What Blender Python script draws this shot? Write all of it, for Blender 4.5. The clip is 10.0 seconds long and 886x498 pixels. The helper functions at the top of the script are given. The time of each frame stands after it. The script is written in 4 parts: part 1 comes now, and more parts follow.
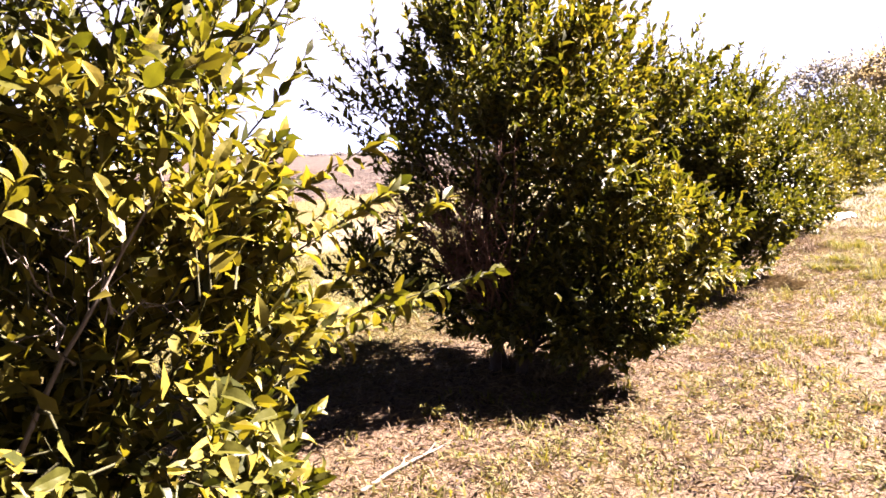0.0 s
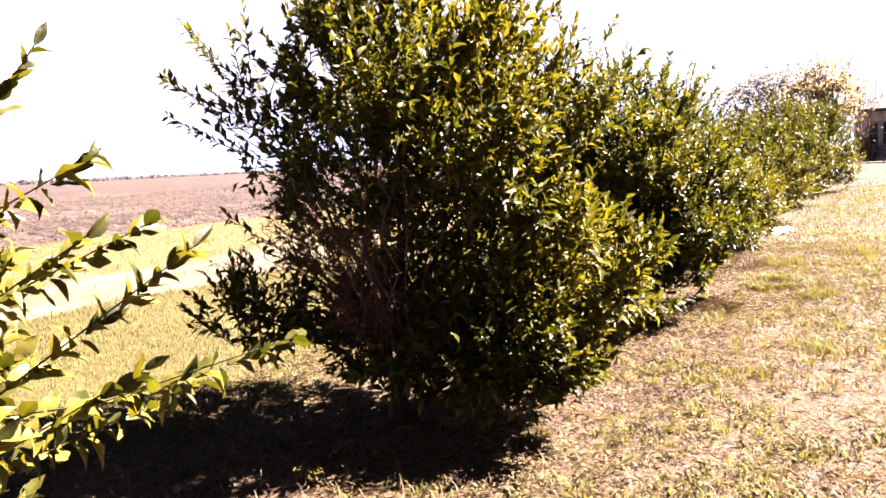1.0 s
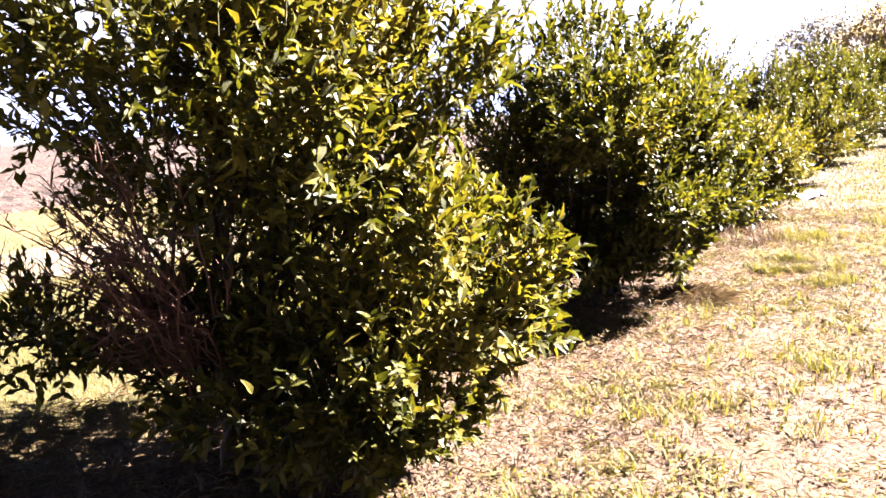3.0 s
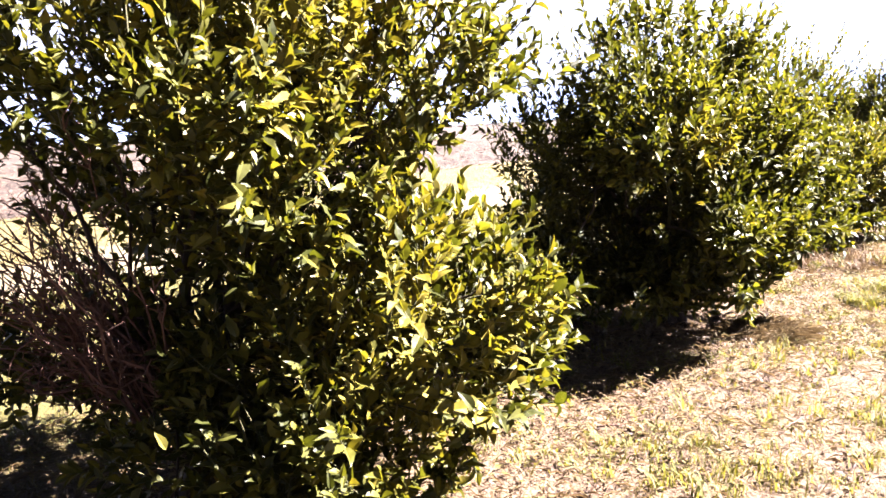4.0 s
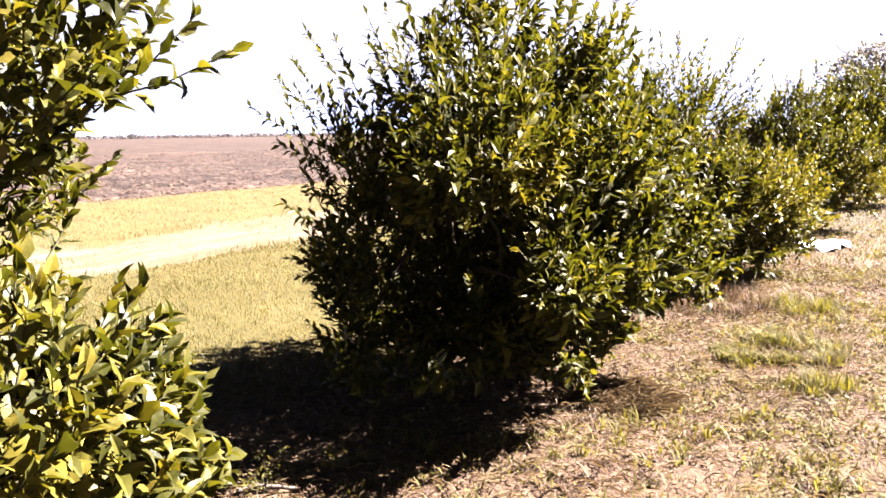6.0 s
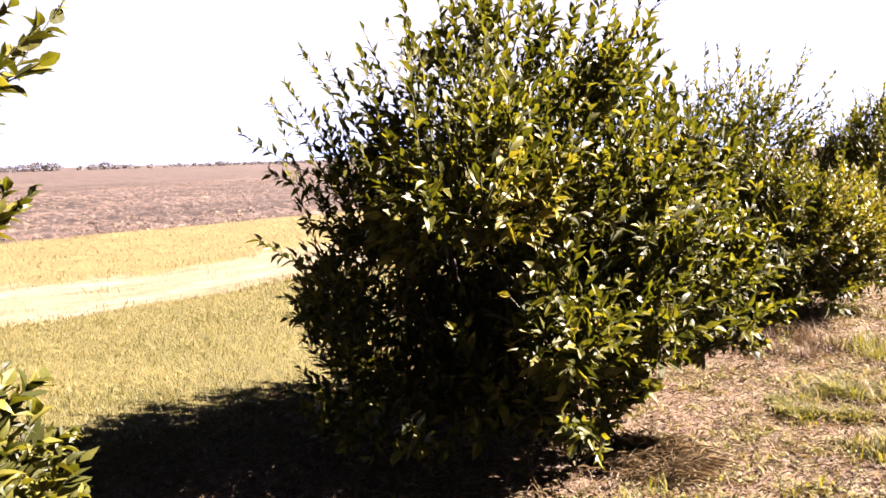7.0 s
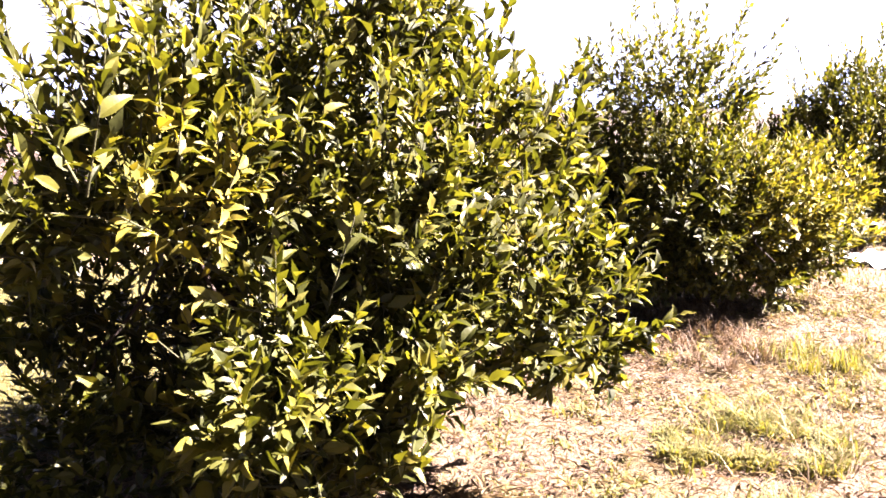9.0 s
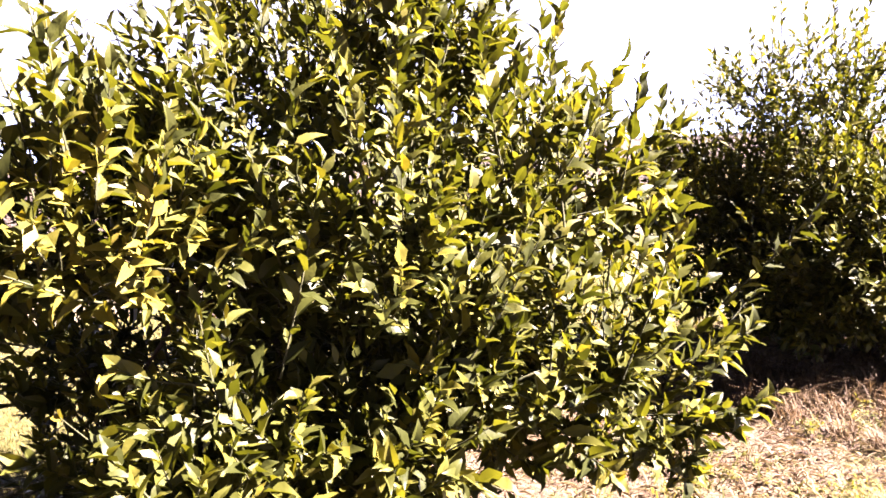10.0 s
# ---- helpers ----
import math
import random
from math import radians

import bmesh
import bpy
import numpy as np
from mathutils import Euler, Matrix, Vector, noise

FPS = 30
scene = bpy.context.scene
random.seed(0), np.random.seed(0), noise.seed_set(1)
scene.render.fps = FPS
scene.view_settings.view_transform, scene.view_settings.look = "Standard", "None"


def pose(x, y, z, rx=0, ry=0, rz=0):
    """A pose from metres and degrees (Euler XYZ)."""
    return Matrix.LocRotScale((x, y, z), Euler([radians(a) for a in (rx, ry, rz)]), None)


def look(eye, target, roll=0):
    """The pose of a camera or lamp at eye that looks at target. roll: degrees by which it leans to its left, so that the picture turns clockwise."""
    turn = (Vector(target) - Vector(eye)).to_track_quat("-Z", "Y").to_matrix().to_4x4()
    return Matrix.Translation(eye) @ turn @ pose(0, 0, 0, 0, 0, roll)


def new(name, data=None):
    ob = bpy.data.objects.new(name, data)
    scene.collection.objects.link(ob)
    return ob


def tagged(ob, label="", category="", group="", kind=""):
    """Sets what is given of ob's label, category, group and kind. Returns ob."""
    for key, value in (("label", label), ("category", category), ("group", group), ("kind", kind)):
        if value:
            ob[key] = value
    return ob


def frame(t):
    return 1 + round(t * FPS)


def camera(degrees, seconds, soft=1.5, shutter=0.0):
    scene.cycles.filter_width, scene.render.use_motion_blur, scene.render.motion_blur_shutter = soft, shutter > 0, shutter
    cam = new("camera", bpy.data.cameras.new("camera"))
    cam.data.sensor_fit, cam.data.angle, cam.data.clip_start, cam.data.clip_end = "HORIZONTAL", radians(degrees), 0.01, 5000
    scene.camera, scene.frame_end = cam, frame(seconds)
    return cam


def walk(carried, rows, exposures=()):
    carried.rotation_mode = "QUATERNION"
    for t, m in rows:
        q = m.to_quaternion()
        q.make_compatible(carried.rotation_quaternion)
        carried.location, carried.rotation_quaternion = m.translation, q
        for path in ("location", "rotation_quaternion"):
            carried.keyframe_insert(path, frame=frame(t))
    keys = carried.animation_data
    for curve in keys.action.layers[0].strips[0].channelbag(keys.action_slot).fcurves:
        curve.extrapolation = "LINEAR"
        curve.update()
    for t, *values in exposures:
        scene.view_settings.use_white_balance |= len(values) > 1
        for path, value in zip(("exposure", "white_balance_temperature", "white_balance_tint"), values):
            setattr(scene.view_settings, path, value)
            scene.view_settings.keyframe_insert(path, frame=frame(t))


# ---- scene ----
cam = camera(59.9, 10.0, 1.6)
METRES, EYE, TILT, LEAN, TURN = 7.2, 1.55, -7.4, 2.24, 36.0
ROWS = [
    (0.0, 0.0, 0.0, 0.0, -0.0, 0.0, 0.0),
    (0.5, 0.022, 0.045, 0.004, -2.91, 0.61, 0.07),
    (1.0, 0.052, 0.0829, 0.0128, -3.49, 1.09, 0.85),
    (1.5, 0.096, 0.116, 0.022, -2.68, 0.8, -0.35),
    (2.0, 0.1219, 0.1636, 0.0264, -1.07, -0.31, 0.42),
    (2.5, 0.1479, 0.2006, 0.0361, -1.91, -1.55, 1.67),
    (3.0, 0.1916, 0.2388, 0.0423, 0.06, -2.22, 1.14),
    (4.5, 0.2818, 0.3441, 0.0618, 9.5, -1.89, -0.79),
    (5.0, 0.3125, 0.3779, 0.065, 4.67, -3.18, 0.19),
    (5.5, 0.3332, 0.4285, 0.0751, 1.34, -2.27, -1.89),
    (7.0, 0.4108, 0.5401, 0.0949, 9.26, 0.08, -1.81),
    (7.5, 0.4372, 0.5837, 0.0983, 8.99, -1.3, -1.6),
    (8.0, 0.473, 0.622, 0.1095, 10.59, -3.91, -2.81),
    (8.5, 0.4969, 0.6667, 0.1095, 7.45, -4.02, -2.65),
    (9.0, 0.5223, 0.7073, 0.1223, 9.54, -3.06, -2.4),
    (9.5, 0.5571, 0.7462, 0.131, 17.06, -1.88, -3.96),
    (10.0, 0.5721, 0.7882, 0.1326, 22.56, -1.53, -2.02),
]
EXPOSURES = [(0.0, 4.82, 6450, 32), (1.0, 4.80, 6450, 32), (2.0, 5.02, 6250, 31), (3.0, 5.20, 6050, 29), (4.5, 5.32, 5850, 24), (5.0, 4.80, 6000, 25), (5.5, 4.72, 6100, 26.5),
             (7.0, 4.55, 6350, 30), (8.0, 4.90, 6250, 31), (9.0, 5.48, 6150, 33), (9.5, 5.50, 6150, 33.5), (10.0, 5.42, 6180, 33)]
walk(cam, [(t, pose(0, 0, EYE, TILT, LEAN, TURN) @ pose(METRES * x, METRES * y, METRES * z, 90 + pitch, roll, yaw)) for t, x, y, z, yaw, pitch, roll in ROWS], EXPOSURES)

# ---- daylight ----
SUN_EL, SUN_AZ = 41.0, 40.0          # height, and degrees from +y towards +x
sun_way = Vector((math.sin(radians(SUN_AZ)) * math.cos(radians(SUN_EL)), math.cos(radians(SUN_AZ)) * math.cos(radians(SUN_EL)), math.sin(radians(SUN_EL))))
world = bpy.data.worlds.new("day_sky")
scene.world = world
world.use_nodes = True
wn = world.node_tree
sky = wn.nodes.new("ShaderNodeTexSky")
sky.sky_type, sky.sun_disc = "NISHITA", False
sky.sun_elevation, sky.sun_rotation = radians(SUN_EL), radians(SUN_AZ)
sky.air_density, sky.dust_density, sky.ozone_density = 0.02, 0.02, 1.0
back = wn.nodes["Background"]
back.inputs["Strength"].default_value = 0.05
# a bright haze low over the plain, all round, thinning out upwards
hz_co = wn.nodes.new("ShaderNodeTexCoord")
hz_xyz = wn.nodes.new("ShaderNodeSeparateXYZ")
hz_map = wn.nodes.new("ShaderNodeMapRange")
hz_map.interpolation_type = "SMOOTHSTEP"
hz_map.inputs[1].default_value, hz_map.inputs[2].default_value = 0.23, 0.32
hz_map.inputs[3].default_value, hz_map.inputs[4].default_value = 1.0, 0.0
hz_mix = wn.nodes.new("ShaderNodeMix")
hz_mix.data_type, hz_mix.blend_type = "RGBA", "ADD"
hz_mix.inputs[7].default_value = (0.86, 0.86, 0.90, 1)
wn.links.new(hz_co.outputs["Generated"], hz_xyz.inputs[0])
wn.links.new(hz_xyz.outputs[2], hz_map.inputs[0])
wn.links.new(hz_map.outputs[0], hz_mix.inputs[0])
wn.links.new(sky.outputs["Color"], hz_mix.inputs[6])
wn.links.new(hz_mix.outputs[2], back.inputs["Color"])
sun_data = bpy.data.lights.new("sun", "SUN")
sun_data.energy, sun_data.angle, sun_data.color = 5.0, radians(0.5), (1.0, 0.93, 0.80)
sun = new("sun", sun_data)
sun.matrix_world = look(sun_way * 60, (0, 0, 0))


# ---- materials ----
class Nodes:
    """A small builder for node materials."""
    def __init__(self, name):
        self.mat = bpy.data.materials.new(name)
        self.mat.use_nodes = True
        self.tree = self.mat.node_tree
        self.bsdf = self.tree.nodes["Principled BSDF"]
        self.out = self.tree.nodes["Material Output"]
        self.co = self.tree.nodes.new("ShaderNodeTexCoord").outputs["Object"]

    def node(self, kind, **sets):
        n = self.tree.nodes.new(kind)
        for k, v in sets.items():
            if k == "operation":
                n.operation = v
            elif k == "blend_type":
                n.blend_type = v
            elif k == "data_type":
                n.data_type = v
        return n

    def link(self, a, b):
        self.tree.links.new(a, b)

    def math(self, op, a, b=None, c=None):
        n = self.node("ShaderNodeMath", operation=op)
        for i, v in enumerate((a, b, c)):
            if v is None:
                continue
            if isinstance(v, (int, float)):
                n.inputs[i].default_value = v
            else:
                self.link(v, n.inputs[i])
        return n.outputs[0]

    def noise(self, scale, detail=4.0, rough=0.6, co=None, stretch=None):
        n = self.node("ShaderNodeTexNoise")
        n.inputs["Scale"].default_value, n.inputs["Detail"].default_value, n.inputs["Roughness"].default_value = scale, detail, rough
        src = co or self.co
        if stretch:
            m = self.node("ShaderNodeMapping")
            m.inputs["Scale"].default_value = stretch
            self.link(src, m.inputs["Vector"])
            src = m.outputs[0]
        self.link(src, n.inputs["Vector"])
        return n.outputs["Fac"]

    def ramp(self, fac, stops):
        n = self.node("ShaderNodeValToRGB")
        els = n.color_ramp.elements
        while len(els) < len(stops):
            els.new(0.5)
        for e, (p, c) in zip(els, stops):
            e.position = p
            e.color = (*c, 1) if len(c) == 3 else c
        self.link(fac, n.inputs["Fac"])
        return n.outputs["Color"]

    def step(self, fac, lo, hi):
        n = self.node("ShaderNodeMapRange")
        n.inputs[1].default_value, n.inputs[2].default_value = lo, hi
        self.link(fac, n.inputs[0])
        return n.outputs[0]

    def mix(self, fac, a, b, blend="MIX"):
        n = self.node("ShaderNodeMix", data_type="RGBA")
        n.blend_type = blend
        for key, v in ((0, fac), (6, a), (7, b)):
            if isinstance(v, (int, float)):
                n.inputs[key].default_value = v
            elif isinstance(v, tuple):
                n.inputs[key].default_value = (*v, 1)
            else:
                self.link(v, n.inputs[key])
        return n.outputs[2]

    def bump(self, height, strength, dist=0.02):
        n = self.node("ShaderNodeBump")
        n.inputs["Strength"].default_value, n.inputs["Distance"].default_value = strength, dist
        self.link(height, n.inputs["Height"])
        self.link(n.outputs[0], self.bsdf.inputs["Normal"])
        return n.outputs[0]

    def done(self, color, rough=0.8, spec=0.3):
        if isinstance(color, tuple):
            self.bsdf.inputs["Base Color"].default_value = (*color, 1)
        else:
            self.link(color, self.bsdf.inputs["Base Color"])
        if isinstance(rough, (int, float)):
            self.bsdf.inputs["Roughness"].default_value = rough
        else:
            self.link(rough, self.bsdf.inputs["Roughness"])
        self.bsdf.inputs["Specular IOR Level"].default_value = spec
        return self.mat


def piece_random(n):
    """A random number for each leaf, whether an object or an island of a mesh."""
    a = n.node("ShaderNodeObjectInfo").outputs["Random"]
    b = n.node("ShaderNodeNewGeometry").outputs["Random Per Island"]
    return n.math("FRACT", n.math("ADD", n.math("MULTIPLY", a, 7.31), b))


def leaf_material(name, stops, through_color, gloss=0.33, share=0.45, spec=0.5):
    """Foliage: a coloured glossy face with light let through it."""
    n = Nodes(name)
    r = piece_random(n)
    patch = n.noise(1.6, 2.0)
    pick = n.math("ADD", n.math("MULTIPLY", r, 0.75), n.math("MULTIPLY", patch, 0.25))
    col = n.ramp(pick, stops)
    fine = n.noise(60.0, 3.0)
    col = n.mix(0.35, col, n.ramp(fine, [(0.3, (0.55, 0.6, 0.4)), (0.7, (1, 1, 1))]), "MULTIPLY")
    n.bump(n.noise(90.0, 2.0), 0.25, 0.004)
    n.done(col, n.math("ADD", gloss, n.math("MULTIPLY", fine, 0.15)), spec)
    tr = n.node("ShaderNodeBsdfTranslucent")
    n.link(n.mix(1.0, col, through_color, "MULTIPLY"), tr.inputs["Color"])
    m = n.node("ShaderNodeMixShader")
    m.inputs[0].default_value = share
    n.link(n.bsdf.outputs[0], m.inputs[1])
    n.link(tr.outputs[0], m.inputs[2])
    n.link(m.outputs[0], n.out.inputs["Surface"])
    return n.mat


GREENS = [(0.0, (0.010, 0.012, 0.003)), (0.35, (0.021, 0.022, 0.004)), (0.7, (0.044, 0.042, 0.007)), (0.93, (0.071, 0.060, 0.010)), (1.0, (0.085, 0.060, 0.015))]
# yellowing leaves, also used to put sunlight into the colour of lit lobes
YELLOW_LIT = [(0.0, (0.042, 0.040, 0.007)), (0.4, (0.066, 0.056, 0.008)), (0.8, (0.095, 0.076, 0.011)), (1.0, (0.125, 0.086, 0.014))]
# yard foliage made paler and greyer: distance haze put into the leaf colour
HAZED_GREENS = [(0.0, (0.073, 0.073, 0.066)), (0.6, (0.101, 0.098, 0.090)), (1.0, (0.126, 0.118, 0.105))]
HAZED_YELLOWS = [(0.0, (0.084, 0.069, 0.041)), (0.6, (0.119, 0.097, 0.057)), (1.0, (0.143, 0.118, 0.073))]
mat_leaf = leaf_material("citrus_leaf", GREENS, (1.80, 1.80, 0.40), 0.38, 0.27, 0.11)
mat_leaf_yellow_lit = leaf_material("citrus_leaf_yellow_lit", YELLOW_LIT, (1.5, 1.5, 0.40), 0.38, 0.25, 0.10)
mat_hazed_leaf = leaf_material("hazed_leaf", HAZED_GREENS, (1.5, 1.4, 1.2), 0.7, 0.55, 0.1)
mat_hazed_yellow = leaf_material("hazed_yellow_leaf", HAZED_YELLOWS, (1.4, 1.3, 1.0), 0.7, 0.55, 0.1)
mat_grass = leaf_material("green_grass", [(0.0, (0.018, 0.021, 0.003)), (0.4, (0.036, 0.036, 0.006)), (0.75, (0.059, 0.052, 0.010)), (1.0, (0.084, 0.069, 0.018))], (1.6, 1.5, 0.7), 0.55, 0.4, 0.2)
mat_lawn_dry = leaf_material("dry_lawn_grass", [(0.0, (0.042, 0.032, 0.008)), (0.5, (0.070, 0.056, 0.015)), (1.0, (0.105, 0.084, 0.028))], (1.3, 1.2, 0.7), 0.6, 0.35, 0.2)
mat_tuft = leaf_material("fresh_tuft_grass", [(0.0, (0.028, 0.031, 0.006)), (0.5, (0.062, 0.057, 0.011)), (1.0, (0.105, 0.088, 0.024))], (1.7, 1.6, 0.7), 0.6, 0.4, 0.12)
mat_straw = leaf_material("dry_straw", [(0.0, (0.052, 0.033, 0.017)), (0.4, (0.095, 0.066, 0.035)), (1.0, (0.143, 0.112, 0.066))], (1.1, 1.0, 0.8), 0.65, 0.25, 0.15)
mat_verge = leaf_material("verge_grass", [(0.0, (0.036, 0.028, 0.007)), (0.5, (0.056, 0.043, 0.013)), (1.0, (0.077, 0.062, 0.021))], (1.2, 1.15, 0.7), 0.6, 0.35, 0.2)
mat_low_weed = leaf_material("low_weed_leaf", [(0.0, (0.042, 0.041, 0.010)), (0.5, (0.077, 0.070, 0.021)), (1.0, (0.115, 0.098, 0.038))], (1.5, 1.4, 0.8), 0.6, 0.35, 0.12)
# dark brown litter, also the dark of shaded holes between pieces
mat_brown_shade_leaf = leaf_material("brown_shade_leaf", [(0.0, (0.010, 0.006, 0.003)), (0.6, (0.028, 0.016, 0.010)), (1.0, (0.059, 0.036, 0.022))], (1.0, 0.9, 0.7), 0.6, 0.15, 0.12)
# dry brown weeds, their colour darkened further for the tree's shade on them
mat_shaded_dry_weed = leaf_material("shaded_dry_brown_weed", [(0.0, (0.024, 0.013, 0.007)), (0.5, (0.055, 0.034, 0.018)), (1.0, (0.095, 0.066, 0.038))], (1.1, 1.0, 0.8), 0.6, 0.3, 0.1)
mat_litter = leaf_material("fallen_leaf", [(0.0, (0.015, 0.007, 0.004)), (0.25, (0.052, 0.029, 0.017)), (0.6, (0.087, 0.058, 0.034)), (1.0, (0.126, 0.091, 0.059))], (1.0, 0.9, 0.7), 0.6, 0.15, 0.15)


def bark_material(name, dark, light):
    n = Nodes(name)
    f = n.noise(9.0, 5.0, 0.7, stretch=(3, 3, 0.6))
    g = n.noise(70.0, 3.0)
    n.bump(n.math("ADD", f, n.math("MULTIPLY", g, 0.4)), 0.6, 0.01)
    return n.done(n.mix(n.math("MULTIPLY", g, 0.5), n.ramp(f, [(0.3, dark), (0.7, light)]), dark), 0.85, 0.2)


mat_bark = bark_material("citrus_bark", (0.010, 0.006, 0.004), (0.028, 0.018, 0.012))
mat_twig = bark_material("brown_twig", (0.030, 0.014, 0.010), (0.078, 0.042, 0.030))
mat_shoot = bark_material("green_shoot", (0.014, 0.015, 0.004), (0.033, 0.029, 0.010))
mat_dead = bark_material("grey_dead_wood", (0.052, 0.041, 0.031), (0.108, 0.090, 0.073))


def ground_material():
    """Bare leaf-strewn orchard strip, grass, sandy track, verge and ploughed field, side by side along x."""
    n = Nodes("orchard_ground")
    xyz = n.node("ShaderNodeSeparateXYZ")
    n.link(n.co, xyz.inputs[0])
    wob = n.math("MULTIPLY", n.math("SUBTRACT", n.noise(0.55, 4.0), 0.5), 1.6)
    fine_wob = n.math("MULTIPLY", n.math("SUBTRACT", n.noise(6.0, 4.0), 0.5), 0.7)
    x = n.math("ADD", xyz.outputs[0], n.math("ADD", wob, fine_wob))
    small, mid, grain = n.noise(38.0, 5.0, 0.7), n.noise(7.0, 4.0), n.noise(150.0, 3.0)
    big = n.noise(0.9, 3.0)
    soil = n.ramp(small, [(0.28, (0.016, 0.008, 0.004)), (0.47, (0.053, 0.032, 0.018)), (0.66, (0.095, 0.067, 0.041))])
    turf = n.ramp(n.math("ADD", n.math("MULTIPLY", small, 0.4), n.math("ADD", n.math("MULTIPLY", mid, 0.3), n.math("MULTIPLY", n.noise(1.1, 4.0), 0.3))), [(0.34, (0.025, 0.023, 0.004)), (0.5, (0.045, 0.038, 0.008)), (0.64, (0.070, 0.056, 0.015))])
    strip = n.mix(n.math("MULTIPLY", n.step(n.math("ADD", n.math("MULTIPLY", big, 0.55), n.math("MULTIPLY", mid, 0.45)), 0.50, 0.62), 0.6), soil, turf)
    ruts = n.noise(1.2, 5.0, 0.65, stretch=(2.2, 0.35, 1.0))
    sand = n.ramp(n.math("ADD", n.math("MULTIPLY", ruts, 0.55), n.math("ADD", n.math("MULTIPLY", mid, 0.25), n.math("MULTIPLY", grain, 0.2))), [(0.36, (0.042, 0.033, 0.013)), (0.45, (0.062, 0.048, 0.024)), (0.55, (0.087, 0.071, 0.043)), (0.66, (0.115, 0.098, 0.069))])
    verge = n.ramp(n.math("ADD", n.math("MULTIPLY", small, 0.4), n.math("MULTIPLY", n.noise(1.3, 4.0), 0.6)), [(0.3, (0.041, 0.031, 0.008)), (0.5, (0.056, 0.043, 0.013)), (0.7, (0.073, 0.058, 0.020))])
    clod = n.math("ADD", n.math("MULTIPLY", n.noise(2.1, 9.0, 0.8), 0.62), n.math("MULTIPLY", n.noise(0.16, 5.0, 0.7, stretch=(1.0, 0.5, 1.0)), 0.38))
    plough = n.ramp(clod, [(0.41, (0.005, 0.003, 0.003)), (0.48, (0.014, 0.009, 0.006)), (0.53, (0.027, 0.018, 0.014)), (0.59, (0.049, 0.035, 0.026)), (0.67, (0.078, 0.060, 0.044))])
    yard = n.ramp(n.math("ADD", n.math("MULTIPLY", mid, 0.5), n.math("MULTIPLY", big, 0.5)), [(0.36, (0.016, 0.013, 0.004)), (0.5, (0.025, 0.020, 0.007)), (0.62, (0.036, 0.028, 0.012))])
    strip = n.mix(n.math("MULTIPLY", n.step(n.math("ADD", xyz.outputs[1], n.math("MULTIPLY", wob, 3.0)), 13.0, 18.0), 0.85), strip, yard)
    col = n.mix(n.step(x, -3.4, -4.3), strip, turf)
    col = n.mix(n.step(x, -8.65, -9.0), col, sand)
    col = n.mix(n.step(x, -11.5, -11.8), col, verge)
    col = n.mix(n.step(x, -18.2, -18.8), col, plough)
    fleck = n.math("MULTIPLY", n.step(n.noise(4.6, 6.0, 0.8, stretch=(0.8, 1.6, 1.0)), 0.56, 0.62), n.step(x, -18.6, -19.2))
    pit = n.math("MULTIPLY", n.step(n.noise(3.6, 6.0, 0.75, stretch=(0.7, 1.5, 1.0)), 0.46, 0.40), n.step(x, -18.6, -19.2))
    col = n.mix(n.math("MULTIPLY", pit, 0.8), n.mix(n.math("MULTIPLY", fleck, 0.7), col, (0.105, 0.078, 0.055)), (0.008, 0.005, 0.004))
    n.bump(n.math("ADD", small, n.math("ADD", n.math("MULTIPLY", mid, 0.8), n.math("MULTIPLY", grain, 0.25))), 0.9, 0.05)
    return n.done(col, 0.92, 0.15)


mat_ground = ground_material()


# ---- mesh helpers ----
def mesh_object(name, verts, faces, mats, parent=None, label="", slots=None, smooth=True):
    """One mesh object from an array of points and an array of triangles or quads."""
    me = bpy.data.meshes.new(name)
    verts = np.asarray(verts, dtype=np.float32)
    faces = np.asarray(faces, dtype=np.int32)
    k = faces.shape[1]
    me.vertices.add(len(verts))
    me.vertices.foreach_set("co", verts.ravel())
    me.loops.add(faces.size)
    me.loops.foreach_set("vertex_index", faces.ravel())
    me.polygons.add(len(faces))
    me.polygons.foreach_set("loop_start", np.arange(0, faces.size, k, dtype=np.int32))
    if slots is not None:
        me.polygons.foreach_set("material_index", np.asarray(slots, dtype=np.int32))
    me.polygons.foreach_set("use_smooth", np.full(len(faces), smooth))
    for m in (mats if isinstance(mats, (list, tuple)) else [mats]):
        me.materials.append(m)
    me.update(calc_edges=True)
    ob = new(name, me)
    if parent is not None:
        ob.parent = parent
    if label:
        tagged(ob, label)
    return ob


def part(name, bm, material, parent, label=""):
    """Link a bmesh as one mesh object under a thing."""
    me = bpy.data.meshes.new(name)
    bm.to_mesh(me)
    bm.free()
    me.materials.append(material)
    ob = new(name, me)
    if parent is not None:
        ob.parent = parent
    if label:
        tagged(ob, label)
    return ob


def unit(v):
    return v / np.maximum(np.linalg.norm(v, axis=-1, keepdims=True), 1e-9)


